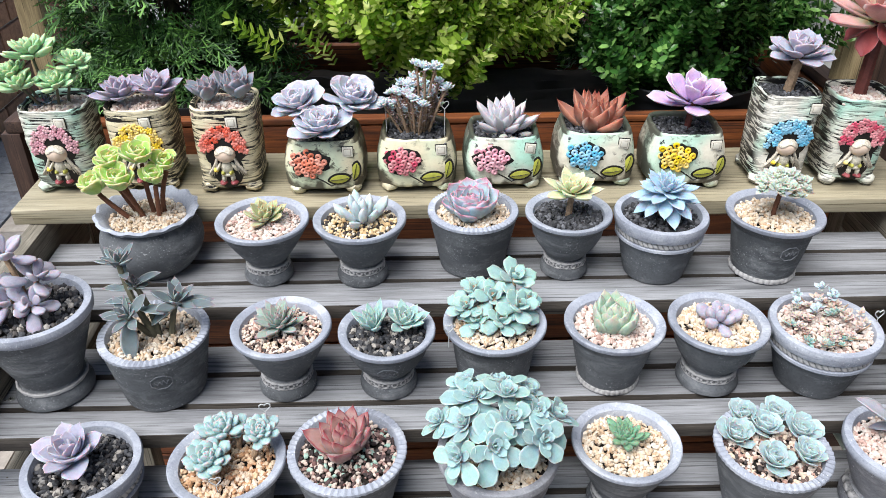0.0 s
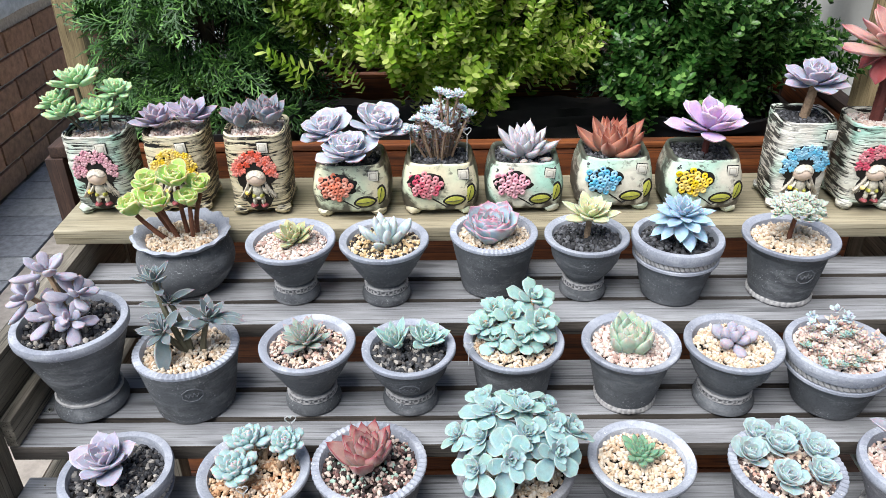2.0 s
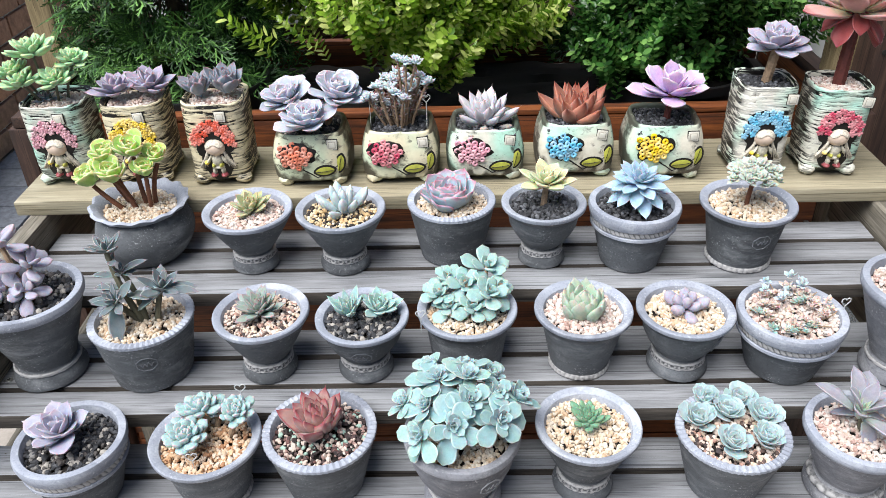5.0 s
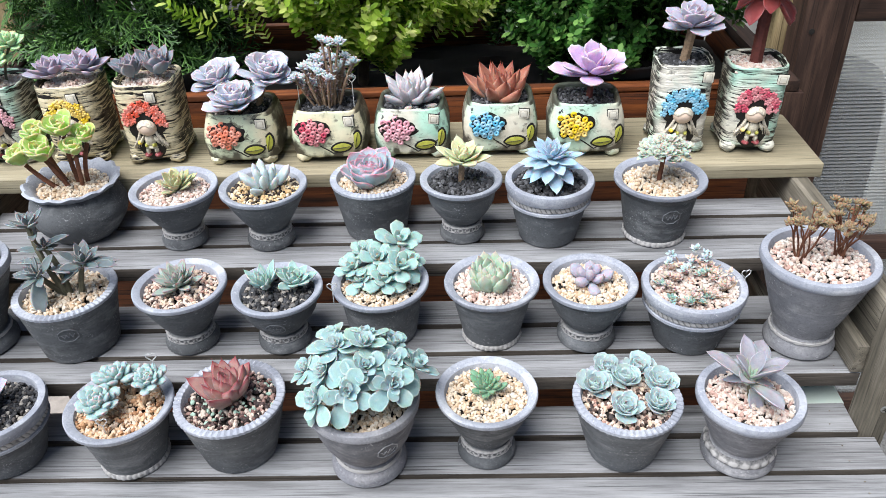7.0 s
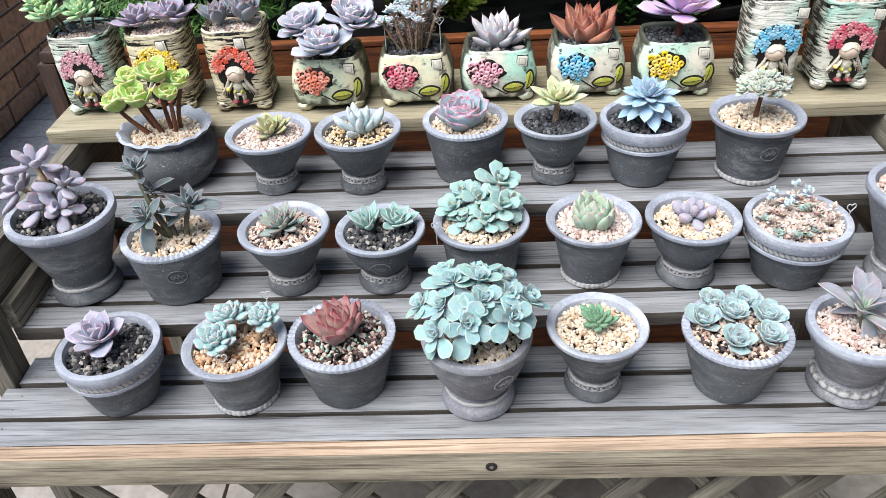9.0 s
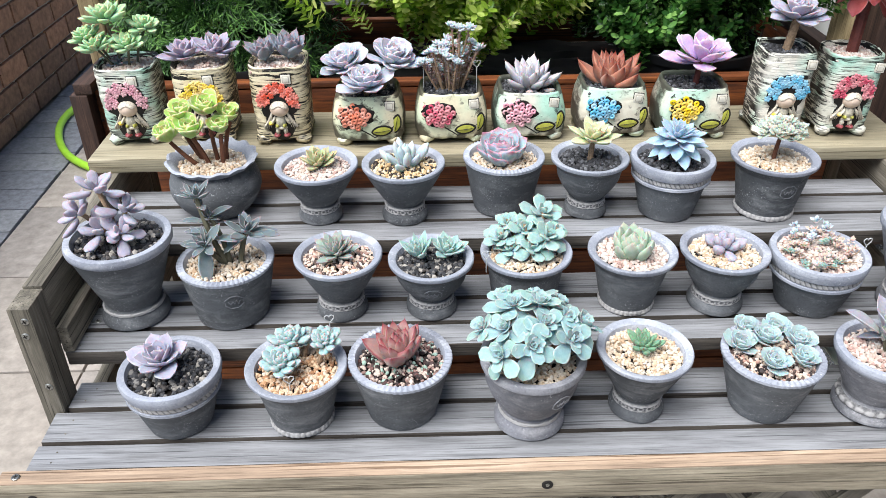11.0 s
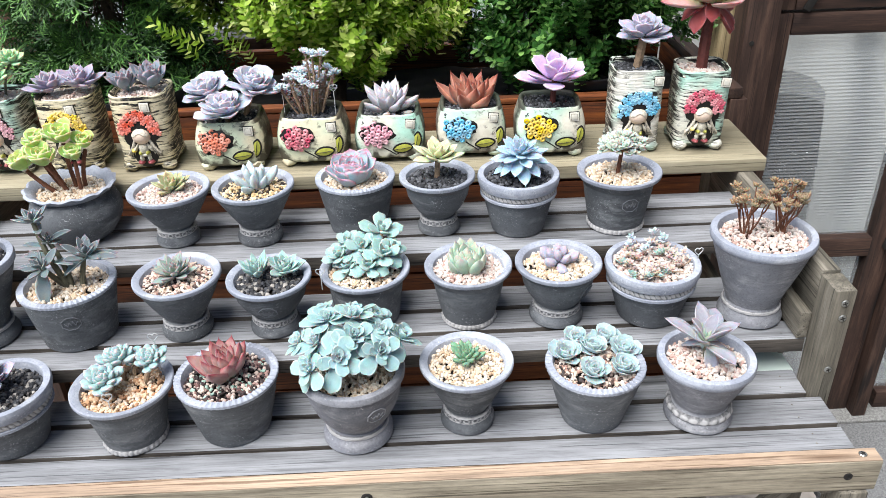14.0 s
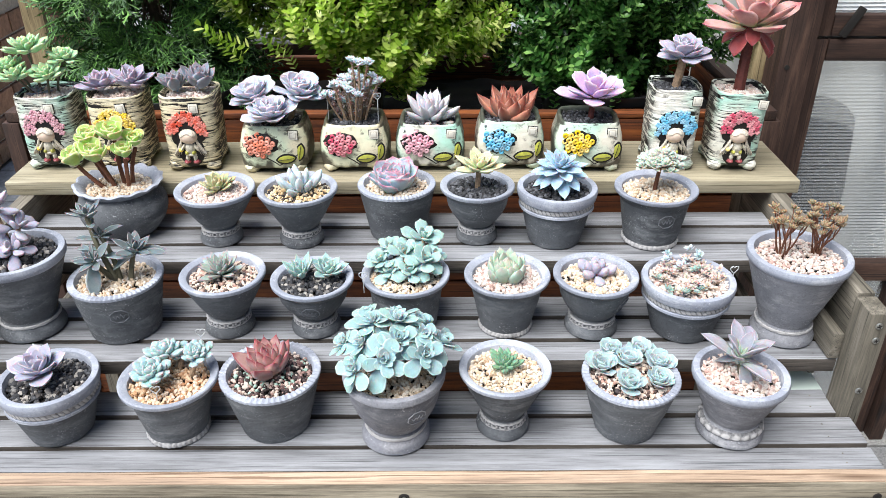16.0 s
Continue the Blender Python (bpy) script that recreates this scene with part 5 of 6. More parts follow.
def squircle(a, e=4.2):
    c, s = math.cos(a), math.sin(a)
    return (abs(c) ** e + abs(s) ** e) ** (-1 / e)


def square_body(w, d, h, bulge, ridges):
    slope, low_f = (0.13, 0.96) if ridges < 0.01 else (-0.03, 0.92)
    prof = [(0.80, 0.006), (low_f - 0.03, 0.009)] + [(low_f + bulge * math.sin(math.pi * u) - slope * u, 0.012 + (h - 0.014) * u) for u in [k / 44 for k in range(45)]]
    top = low_f - slope
    prof += [(top - 0.02, h), (top - 0.09, h - 0.001), (top - 0.11, h - 0.004), (top - 0.12, h - 0.016)]
    seg = 72
    V, F, wash = [], [], []
    o = rng.uniform(0, 90)
    for k, (f, z) in enumerate(prof):
        for s in range(seg):
            a = 2 * math.pi * s / seg
            q = squircle(a)
            p = Vector((q * math.cos(a), q * math.sin(a), 0))
            lift = 1 + ridges * noise.noise(Vector((p.x * 2.6 + o, p.y * 2.6, z * 330))) + 0.02 * noise.noise(Vector((p.x * 1.5 + o, p.y * 1.5, z * 40)))
            if k > 47:
                lift = 1
            V.append((p.x * w / 2 * f * lift, p.y * d / 2 * f * lift, z + 0.0015 * noise.noise(Vector((p.x * 3 + o, p.y * 3, 0)))))
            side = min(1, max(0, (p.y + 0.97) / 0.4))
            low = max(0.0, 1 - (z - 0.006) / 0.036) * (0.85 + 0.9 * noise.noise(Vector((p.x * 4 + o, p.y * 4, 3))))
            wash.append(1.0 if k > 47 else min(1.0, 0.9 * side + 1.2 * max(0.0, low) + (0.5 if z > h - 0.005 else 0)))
    for k in range(len(prof) - 1):
        for s in range(seg):
            t = (s + 1) % seg
            F.append((k * seg + s, k * seg + t, (k + 1) * seg + t, (k + 1) * seg + s))
    F.append(tuple(range(seg))[::-1])

    def front(x, z):
        u = min(1, max(0, (z - 0.012) / (h - 0.014)))
        f = low_f + bulge * math.sin(math.pi * u) - slope * u
        r = min(0.999, abs(2 * x / (w * f)))
        return -d / 2 * f * (1 - r ** 4.2) ** (1 / 4.2)

    return V, F, wash, front


def ring_blossom():
    bm = bmesh.new()
    pts = [(math.cos(2 * math.pi * k / 10), 0, math.sin(2 * math.pi * k / 10)) for k in range(11)]
    tube_bm([(p[0] * 0.62, 0, p[2] * 0.62) for p in pts], 0.44, 0.44, 8, bm)
    return bm


def star_blossom():
    bm = bmesh.new()
    for k in range(5):
        a = 2 * math.pi * k / 5
        blob_bm((0.46, 0.30, 0.40), Matrix.Rotation(a, 4, "Y") @ Matrix.Translation((0.55, 0, 0)), bm, 2)
    blob_bm((0.30, 0.36, 0.30), None, bm, 1)
    return bm


def lens_leaf(parent, front, x, z, ln, wd, turn):
    """A relief leaf with a dark outline and a midrib."""
    m = Matrix.Translation((x, front(x, z) - 0.0006, z)) @ Matrix.Rotation(radians(turn), 4, "Y")

    def lens(sx, sy, sz):
        bm = bmesh.new()
        top = [bm.verts.new((sx * math.cos(a), -sy * 0.2, sz * math.sin(a) * abs(math.sin(a)) ** 0.35)) for a in [2 * math.pi * k / 20 for k in range(20)]]
        mid = bm.verts.new((0, -sy, 0))
        bot = [bm.verts.new((v.co.x, 0.0015, v.co.z)) for v in top]
        for k in range(20):
            t = (k + 1) % 20
            bm.faces.new((top[k], top[t], mid))
            bm.faces.new((bot[k], bot[t], top[t], top[k]))
        return bm

    lf = part("relief_leaf", lens(ln * 1.0, 0.0022, wd), LEAFG, parent, at=m)
    part("outline", lens(ln * 1.22, 0.0010, wd * 1.42), INK, lf)
    part("midrib", tube_bm([(-ln * 0.9, -0.0014, 0), (0, -0.0026, 0), (ln * 0.9, -0.0014, 0)], 0.0004, 0.0003, 6), INK, lf)


def doll(parent, front, z0):
    """A small relief figure, plain in shape, as one moulded sheet."""
    # (x, z, half width, half height, depth, material, lean)
    forms = [(0, 0.013, 0.0195, 0.0275, 0.0026, 5, 0), (0, 0.0315, 0.0126, 0.0112, 0.0115, 0, 0), (0, 0.0140, 0.0072, 0.0085, 0.0075, 2, 0), (0, 0.0050, 0.0088, 0.0030, 0.0068, 2, 0), (-0.0125, 0.0120, 0.0034, 0.0034, 0.0088, 6, 0)]
    for q in (-1, 1):
        for k in range(6):
            forms.append((q * (0.0108 + 0.0021 * k), 0.0205 - 0.0027 * k, 0.00098, 0.0178 - 0.0012 * k, 0.0050, 1, -q * (10 + 5 * k)))
        forms += [(q * 0.0094, 0.0150, 0.0021, 0.0072, 0.0074, 2, -q * 28), (q * 0.0046, 0.0085, 0.0030, 0.0034, 0.0092, 3, 0), (q * 0.0052, 0.000, 0.0032, 0.0050, 0.0066, 2, 0), (q * 0.0064, -0.0055, 0.0048, 0.0030, 0.0096, 4, 0)]

    def top(x, z):
        best, mat = 0.0, 5
        for cx, cz, rx, rz, depth, m, lean in forms:
            a = radians(lean)
            dx, dz = x - cx, z - cz
            u, w = (dx * math.cos(a) - dz * math.sin(a)) / rx, (dx * math.sin(a) + dz * math.cos(a)) / rz
            e = 1 - u * u - w * w
            if e > 0:
                hgt = depth * math.sqrt(e)
                if m == 0 and z > 0.0352 + 0.0022 * math.cos(x * 330):
                    m, hgt = (5 if abs(math.sin(x * 900)) < 0.22 else 1), hgt + 0.0012
                if hgt > best:
                    best, mat = hgt, m
        return best, mat

    nx, nz, step = 77, 108, 0.00058
    V, F, M = [], [], []
    for j in range(nz):
        for i in range(nx):
            x, z = (i - (nx - 1) / 2) * step, -0.0150 + j * step
            V.append((x, front(x, z0 + z) + 0.0006 - top(x, z)[0], z0 + z))
    for j in range(nz - 1):
        for i in range(nx - 1):
            x, z = (i + 0.5 - (nx - 1) / 2) * step, -0.0150 + (j + 0.5) * step
            hgt, mat = top(x, z)
            if hgt > 0:
                F.append((j * nx + i, j * nx + i + 1, (j + 1) * nx + i + 1, (j + 1) * nx + i))
                M.append(mat)
    me = mesh_from("figurine", V, F, DOLL)
    me.polygons.foreach_set("material_index", M)
    part("figurine", me, None, parent, "plain relief doll with long hair")


def painted_pot(x, y, w, d, h, glaze, flower, label, tall, turn, gravel):
    t = thing("painted_pot", pose(x, y, D, 0, 0, turn), label, "potted plant", "hand-painted square pots on the top board")
    V, F, wash, front = square_body(w, d, h, 0.07 if not tall else 0.02, 0.004 if not tall else 0.018)
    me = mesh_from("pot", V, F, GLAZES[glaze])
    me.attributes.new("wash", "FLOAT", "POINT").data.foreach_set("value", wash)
    pot = part("pot", me, None, t)
    foot = finish("foot", blob_bm((0.0110, 0.0110, 0.0080), None, None, 2, 0.2), GLAZES[glaze])
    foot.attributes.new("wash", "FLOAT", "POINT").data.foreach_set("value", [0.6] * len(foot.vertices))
    for sx in (-1, 1):
        for sy in (-1, 1):
            part("foot", foot, None, pot, at=pose(sx * w * 0.325, sy * d * 0.345, 0.0076))
    # square stamp near the rim
    tx, tz = (w * (0.34 if x > 0.4 else 0.16), h - 0.015) if tall else (w * 0.29, h - 0.012)
    tag = part("stamp", box_bm(0.0125, 0.0026, 0.0125, 0.0008), TAGW, t, at=pose(tx, front(tx, tz) - 0.0015, tz, 0, rng.uniform(-6, 6), 0))
    part("outline", box_bm(0.0141, 0.0018, 0.0141, 0.0006), INK, tag, at=pose(0, 0.0006, 0))
    part("inner_frame", box_bm(0.0088, 0.0030, 0.0088, 0.0006), STAMP_LINE, tag, at=pose(0, -0.0002, 0))
    part("inner_square", box_bm(0.0074, 0.0034, 0.0074, 0.0006), TAGW, tag, at=pose(0, -0.0003, 0))
    mat = FLOWERS[flower]
    if tall:
        me = finish("blossom", star_blossom(), mat)
        z0 = 0.014
        doll(t, front, z0 + 0.008)
        cz = z0 + 0.042
        part("blossom_bed", blob_bm((0.0248, 0.0020, 0.0250), Matrix.Translation((0, front(0, cz + 0.006), cz + 0.006)), None, 3, 0.25), INK, t)
        spots = []
        for k in range(900):
            a, r = radians(-14 + 208 * rng.random()), rng.uniform(0.5, 1.0)
            px, pz = 0.0258 * r * math.cos(a), cz + 0.005 + 0.0258 * r * math.sin(a)
            if math.hypot(px / 0.0150, (pz - cz + 0.002) / 0.0150) < 1 or any(math.hypot(px - q[0], pz - q[1]) < 0.0050 for q in spots):
                continue
            spots.append((px, pz))
            sc = rng.uniform(0.0043, 0.0051)
            part("blossom", me, None, t, at=pose(px, front(px, pz) - 0.0026, pz, rng.uniform(-15, 15), rng.uniform(0, 70), rng.uniform(-15, 15)) @ Matrix.Diagonal((sc, sc, sc, 1)))
    else:
        me = finish("blossom", ring_blossom(), mat)
        cx, cz = -w * 0.19, h * 0.62
        part("blossom_bed", blob_bm((0.0228, 0.0022, 0.0172), Matrix.Translation((cx + 0.004, front(cx + 0.004, cz) + 0.0003, cz)), None, 3, 0.3), INK, t)
        for k in range(24):
            a, r = k * 2.39996, math.sqrt((k + 0.3) / 24)
            px, pz = cx + 0.0012 + 0.0208 * r * math.cos(a), cz + 0.0016 + 0.0156 * r * math.sin(a)
            sc = rng.uniform(0.0036, 0.0042)
            part("blossom", me, None, t, at=pose(px, front(px, pz) - 0.0026 - 0.003 * (1 - r), pz, rng.uniform(-18, 18), 0, rng.uniform(-18, 18)) @ Matrix.Diagonal((sc, sc, sc, 1)))
        lens_leaf(t, front, w * 0.18, h * 0.34, 0.0120, 0.0054, -8)
        lens_leaf(t, front, w * 0.37, h * 0.46, 0.0112, 0.0050, -78)
        pts = [(cx + 0.010, cz - 0.017), (cx + 0.020, h * 0.28), (w * 0.08, h * 0.20), (w * 0.18, h * 0.27), (w * 0.34, h * 0.42)]
        part("painted_stem", tube_bm([(px, front(px, pz) - 0.0002, pz) for px, pz in pts], 0.0009, 0.0007, 6), INK, t)
    gz = h - 0.009
    gravel_in(t, gravel, w * 0.5 * (0.78 if tall else 0.71), gz, 620, 0.0062, True)
    return t, gz


def top_row():
    tall, short = 0.079, 0.100
    t, g = painted_pot(-0.432, 0.897, tall, 0.080, 0.105, "mintbark", "pink", "mint bark-textured tall pot with pink flowers and green succulent", True, 3, G_PINK)
    me = leaf_mesh(dict(PLUMP, w=0.5, thick=0.24, cup=0.1), L_SEDUM)
    for x, y, h, R in ((-0.016, 0.006, 0.066, 0.032), (-0.042, 0.0, 0.044, 0.025), (-0.030, -0.016, 0.034, 0.026), (0.010, -0.012, 0.034, 0.026), (0.030, 0.008, 0.052, 0.024)):
        rosette(t, me, 26, R, (x, y, g + h), (rng.uniform(0, 15), x * 300), 86, 10, 0.4)
        stem(t, (x * 0.4, y * 0.5, g - 0.004), (x, y, g + h - 0.003), 0.0018, 0.0016, STEM_GREEN)
    rosette(t, leaf_mesh(LANCE, L_DUSK), 12, 0.018, (-0.012, -0.002, g + 0.008), (0, 0), 70, 0, 0.5)

    t, g = painted_pot(-0.334, 0.897, tall, 0.080, 0.105, "creambark", "yellow", "cream bark-textured tall pot with yellow flowers and violet rosettes", True, 2, G_PINK)
    me = leaf_mesh(WEDGE, L_VIOLET)
    rosette(t, me, 20, 0.034, (-0.020, -0.002, g + 0.018), (6, -6), 84, 8, 0.4)
    rosette(t, me, 20, 0.036, (0.020, 0.002, g + 0.020), (6, 8), 84, 8, 0.4)

    t, g = painted_pot(-0.232, 0.889, tall, 0.080, 0.108, "creambark", "orange", "cream bark-textured tall pot with orange flowers and dusky rosettes", True, 1, G_PINK)
    rosette(t, leaf_mesh(WEDGE, L_DUSK), 22, 0.033, (-0.018, -0.002, g + 0.014), (5, -10), 88, 34, 0.5)
    rosette(t, leaf_mesh(WEDGE, L_DUSK), 24, 0.036, (0.014, 0.004, g + 0.016), (4, 8), 88, 36, 0.5)

    t, g = painted_pot(-0.117, 0.886, short, 0.092, 0.068, "cream", "coral", "cream square pot with coral flowers and three lavender rosettes", False, 1, G_DARKMIX)
    me = leaf_mesh(dict(SPOON, w=0.74, m=0.7, cup=0.35, curl=0.18, mucro=0.02), L_LILAC)
    for x, y, h, R, ly in ((-0.030, 0.010, 0.038, 0.038, -16), (0.034, 0.012, 0.042, 0.042, 16), (0.000, -0.028, 0.024, 0.040, -4)):
        rosette(t, me, 28, R * 0.94, (x, y, g + h), (10, ly), 88, 2, 0.36)
        stem(t, (x * 0.5, y * 0.4, g - 0.004), (x, y, g + h - 0.004), 0.004, 0.0035, STEM_TAN)

    t, g = painted_pot(-0.006, 0.889, short, 0.092, 0.068, "cream", "crimson", "cream square pot with crimson flowers and thin-stemmed succulent", False, 0, G_BLACK)
    spots, dry = [], []
    for k in range(28):
        a, r = k * 2.39996, 0.038 * math.sqrt((k + 0.3) / 28)
        hh = rng.uniform(0.030, 0.070) + (0.024 if k % 8 == 2 else 0)
        x, y = r * math.cos(a) * 1.1, r * math.sin(a) * 0.8
        stem(t, (x * 0.35, y * 0.35, g - 0.004), (x, y, g + hh), 0.0016, 0.0013, STEM_TAN, 0.06)
        spots.append((x, y, g + hh, rng.uniform(0.0085, 0.0115)))
        for q in (0.3, 0.42, 0.52, 0.62, 0.7, 0.78, 0.86, 0.93):
            f = 0.35 + 0.65 * q
            dry.append((x * f, y * f, g + hh * q, 0.0068))
    tuft("rosette_head", dict(PLUMP, w=0.5, thick=0.3, m=0.7), L_BLUEWHITE, spots, t, 26, 89, 15)
    tuft("dry_leaf", LANCE, L_DRY, dry, t, 5, 70, 20)
    for x, y, h in ((-0.036, -0.006, 0.045), (0.012, 0.0, 0.058), (0.034, -0.012, 0.042)):
        heart_pick(t, (x, y, g), h)

    t, g = painted_pot(0.100, 0.892, short, 0.092, 0.067, "mint", "rose", "mint square pot with rose flowers and pale spiky rosette", False, 0, G_BLACK)
    rosette(t, leaf_mesh(dict(LANCE, w=0.42, thick=0.22, mucro=0.07), L_ASH), 30, 0.045, (0, 0, g + 0.010), (6, 0), 88, 30, 0.5)
    rosette(t, leaf_mesh(dict(PLUMP, thick=0.5), L_STUB), 8, 0.019, (0, -0.016, g + 0.006), (4, 0), 20, 0, 0.8, 0.9)

    t, g = painted_pot(0.213, 0.896, short, 0.092, 0.070, "white", "blue", "white square pot with blue flowers and orange-red spiky succulent", False, -1, G_BLACK)
    rosette(t, leaf_mesh(dict(SPIKE, w=0.44, m=0.42, tip=1.4, thick=0.22, cup=0.45), L_ORANGE), 30, 0.056, (0, 0.002, g + 0.004), (5, 0), 88, 36, 0.55)

    t, g = painted_pot(0.322, 0.888, short, 0.092, 0.070, "white", "yellow", "white square pot with yellow flowers and pink-lilac rosette", False, -2, G_BLACK)
    rosette(t, leaf_mesh(dict(SPOON, w=0.64), L_PINKLILAC), 17, 0.048, (0.006, 0, g + 0.040), (10, 0), 84, -2, 0.5)
    stem(t, (0.004, 0, g - 0.004), (0.006, 0, g + 0.036), 0.0042, 0.004, STEM_RED, 0.03)

    t, g = painted_pot(0.438, 0.886, 0.071, 0.074, 0.116, "whitebark", "blue", "white bark-textured tall pot with blue flowers and lavender rosette", True, -2, G_BLACK)
    rosette(t, leaf_mesh(dict(SPOON, w=0.7), L_LAVENDER), 24, 0.040, (0.006, 0, g + 0.050), (6, 0), 86, -6, 0.42)
    stem(t, (0, 0, g - 0.004), (0.006, 0, g + 0.046), 0.0062, 0.0055, STEM_TAN, 0.03)

    t, g = painted_pot(0.526, 0.883, 0.073, 0.074, 0.112, "mintbark", "crimson", "mint bark-textured tall pot with crimson flowers and red rosette", True, -3, G_PINK)
    rosette(t, leaf_mesh(dict(SPOON, curl=-0.16, cup=0.5), L_REDPINK), 8, 0.047, (0.002, 0, g + 0.092), (4, 0), -4, -42, 0.75)
    rosette(t, leaf_mesh(dict(SPOON, w=0.54, m=0.62), L_CREAMPINK), 18, 0.070, (0.002, 0, g + 0.100), (4, 0), 80, 2, 0.5)
    stem(t, (0, 0, g - 0.004), (0.002, 0, g + 0.090), 0.0078, 0.007, STEM_RED, 0.02)


top_row()


# ---- shrubs in the planter ----
def shrub_leaf_material(name, dark, light, vivid, through_light=0.3):
    m, n, l, b = base_material(name, 0.28)
    geo = n.new("ShaderNodeNewGeometry")
    col = ramp(n, l, geo.outputs["Random Per Island"], [(0.0, hexa(dark)), (0.6, hexa(light)), (1.0, hexa(vivid))])
    g = noise_of(n, l, coords(n, l), 7, 3, 0.5)
    col = mix(n, l, 0.6, col, ramp(n, l, g, [(0.35, (0.6, 0.62, 0.55, 1)), (0.65, (1.25, 1.25, 1.1, 1))]), "MULTIPLY")
    l.new(col, b.inputs["Base Color"])
    tr = n.new("ShaderNodeBsdfTranslucent")
    l.new(col, tr.inputs["Color"])
    ms = n.new("ShaderNodeMixShader")
    ms.inputs[0].default_value = through_light
    l.new(b.outputs[0], ms.inputs[1])
    l.new(tr.outputs[0], ms.inputs[2])
    l.new(ms.outputs[0], n["Material Output"].inputs["Surface"])
    return m


BARK = plain("grey_brown_bark", "4a3d30", 0.9, 0, 0.4, 120, 0.5)


def boxwood(at, rx, ry, rz, mat, label, twigs, leaf, bottom):
    """A multi-stemmed shrub: trunk, limbs, and twigs carrying paired small leaves."""
    t = thing("boxwood_shrub", at, label, "shrub", "shrubs in the planter")
    bm = tube_bm([(0, 0, -0.02), (0.01, 0.0, 0.10), (-0.01, 0.01, 0.22), (0, 0, 0.34)], 0.010, 0.005, 8)
    part("trunk", bm, BARK, t)
    limbs = bmesh.new()
    lv = np.array([(0, 0, 0), (0.3, 0.24, 0.05), (0.72, 0.24, 0.05), (1, 0, 0.02), (0.72, -0.24, 0.05), (0.3, -0.24, 0.05), (0.5, 0, -0.03)])
    lf = np.array([(0, 1, 6), (1, 2, 6), (2, 3, 6), (3, 4, 6), (4, 5, 6), (5, 0, 6)])
    V = []
    for k in range(twigs):
        a = rng.uniform(0, 2 * math.pi)
        zz = rng.uniform(-1, 1)
        q = math.sqrt(1 - zz * zz)
        lump = 0.80 + 0.52 * noise.noise(Vector((q * math.cos(a) * 2.3, q * math.sin(a) * 2.3, zz * 2.3)) + Vector(at) * 7)
        r = lump * rng.uniform(0.35, 1.0) ** 0.4
        tip = Vector((rx * r * q * math.cos(a), ry * r * q * math.sin(a), bottom + rz * (1 + zz * r)))
        if bottom > 0 and tip.x < -0.09 and tip.z < 0.19 + 0.04 * math.sin(k):
            continue
        if noise.noise((tip + Vector(at)) * 13) > 0.16 and r > 0.45:
            continue
        root = Vector((tip.x * 0.6, tip.y * 0.6, tip.z * 0.72 - 0.01))
        if k % 9 == 0:
            s = Vector((rng.uniform(-0.01, 0.01), rng.uniform(-0.01, 0.01), rng.uniform(0.02, 0.2)))
            tube_bm([s, s.lerp(root, 0.6) + Vector((0, 0, 0.01)), root, tip], 0.0028, 0.0008, 5, limbs)
        d = (tip - root).normalized()
        d = (d + Vector((rng.uniform(-0.5, 0.5), rng.uniform(-0.5, 0.5), rng.uniform(-0.1, 0.6)))).normalized()
        n = rng.randint(6, 13)
        u = d.orthogonal().normalized()
        spin = rng.uniform(0, 6)
        for j in range(n):
            p = tip - d * (n - 1 - j) * leaf * 0.42
            for side in (0, 1):
                ax = Matrix.Rotation(spin + j * 1.57 + side * math.pi, 3, d) @ u
                x = (ax * (1.0 if j < n - 1 else 0.45) + d * (0.55 if j < n - 1 else 1.0)).normalized()
                y = d.cross(ax).normalized()
                z = x.cross(y)
                s = leaf * rng.uniform(0.75, 1.15) * (0.7 if j == n - 1 else 1)
                M = np.array([x * s, y * s, z * s])
                V.append(lv @ M + np.array(p))
    part("branchwork", limbs, BARK, t, kind="stuff")
    V = np.array(V)
    F = lf[None] + (np.arange(len(V)) * len(lv))[:, None, None]
    part("crown", mesh_from("crown", V.reshape(-1, 3), F.reshape(-1, 3), mat), None, t, kind="stuff")


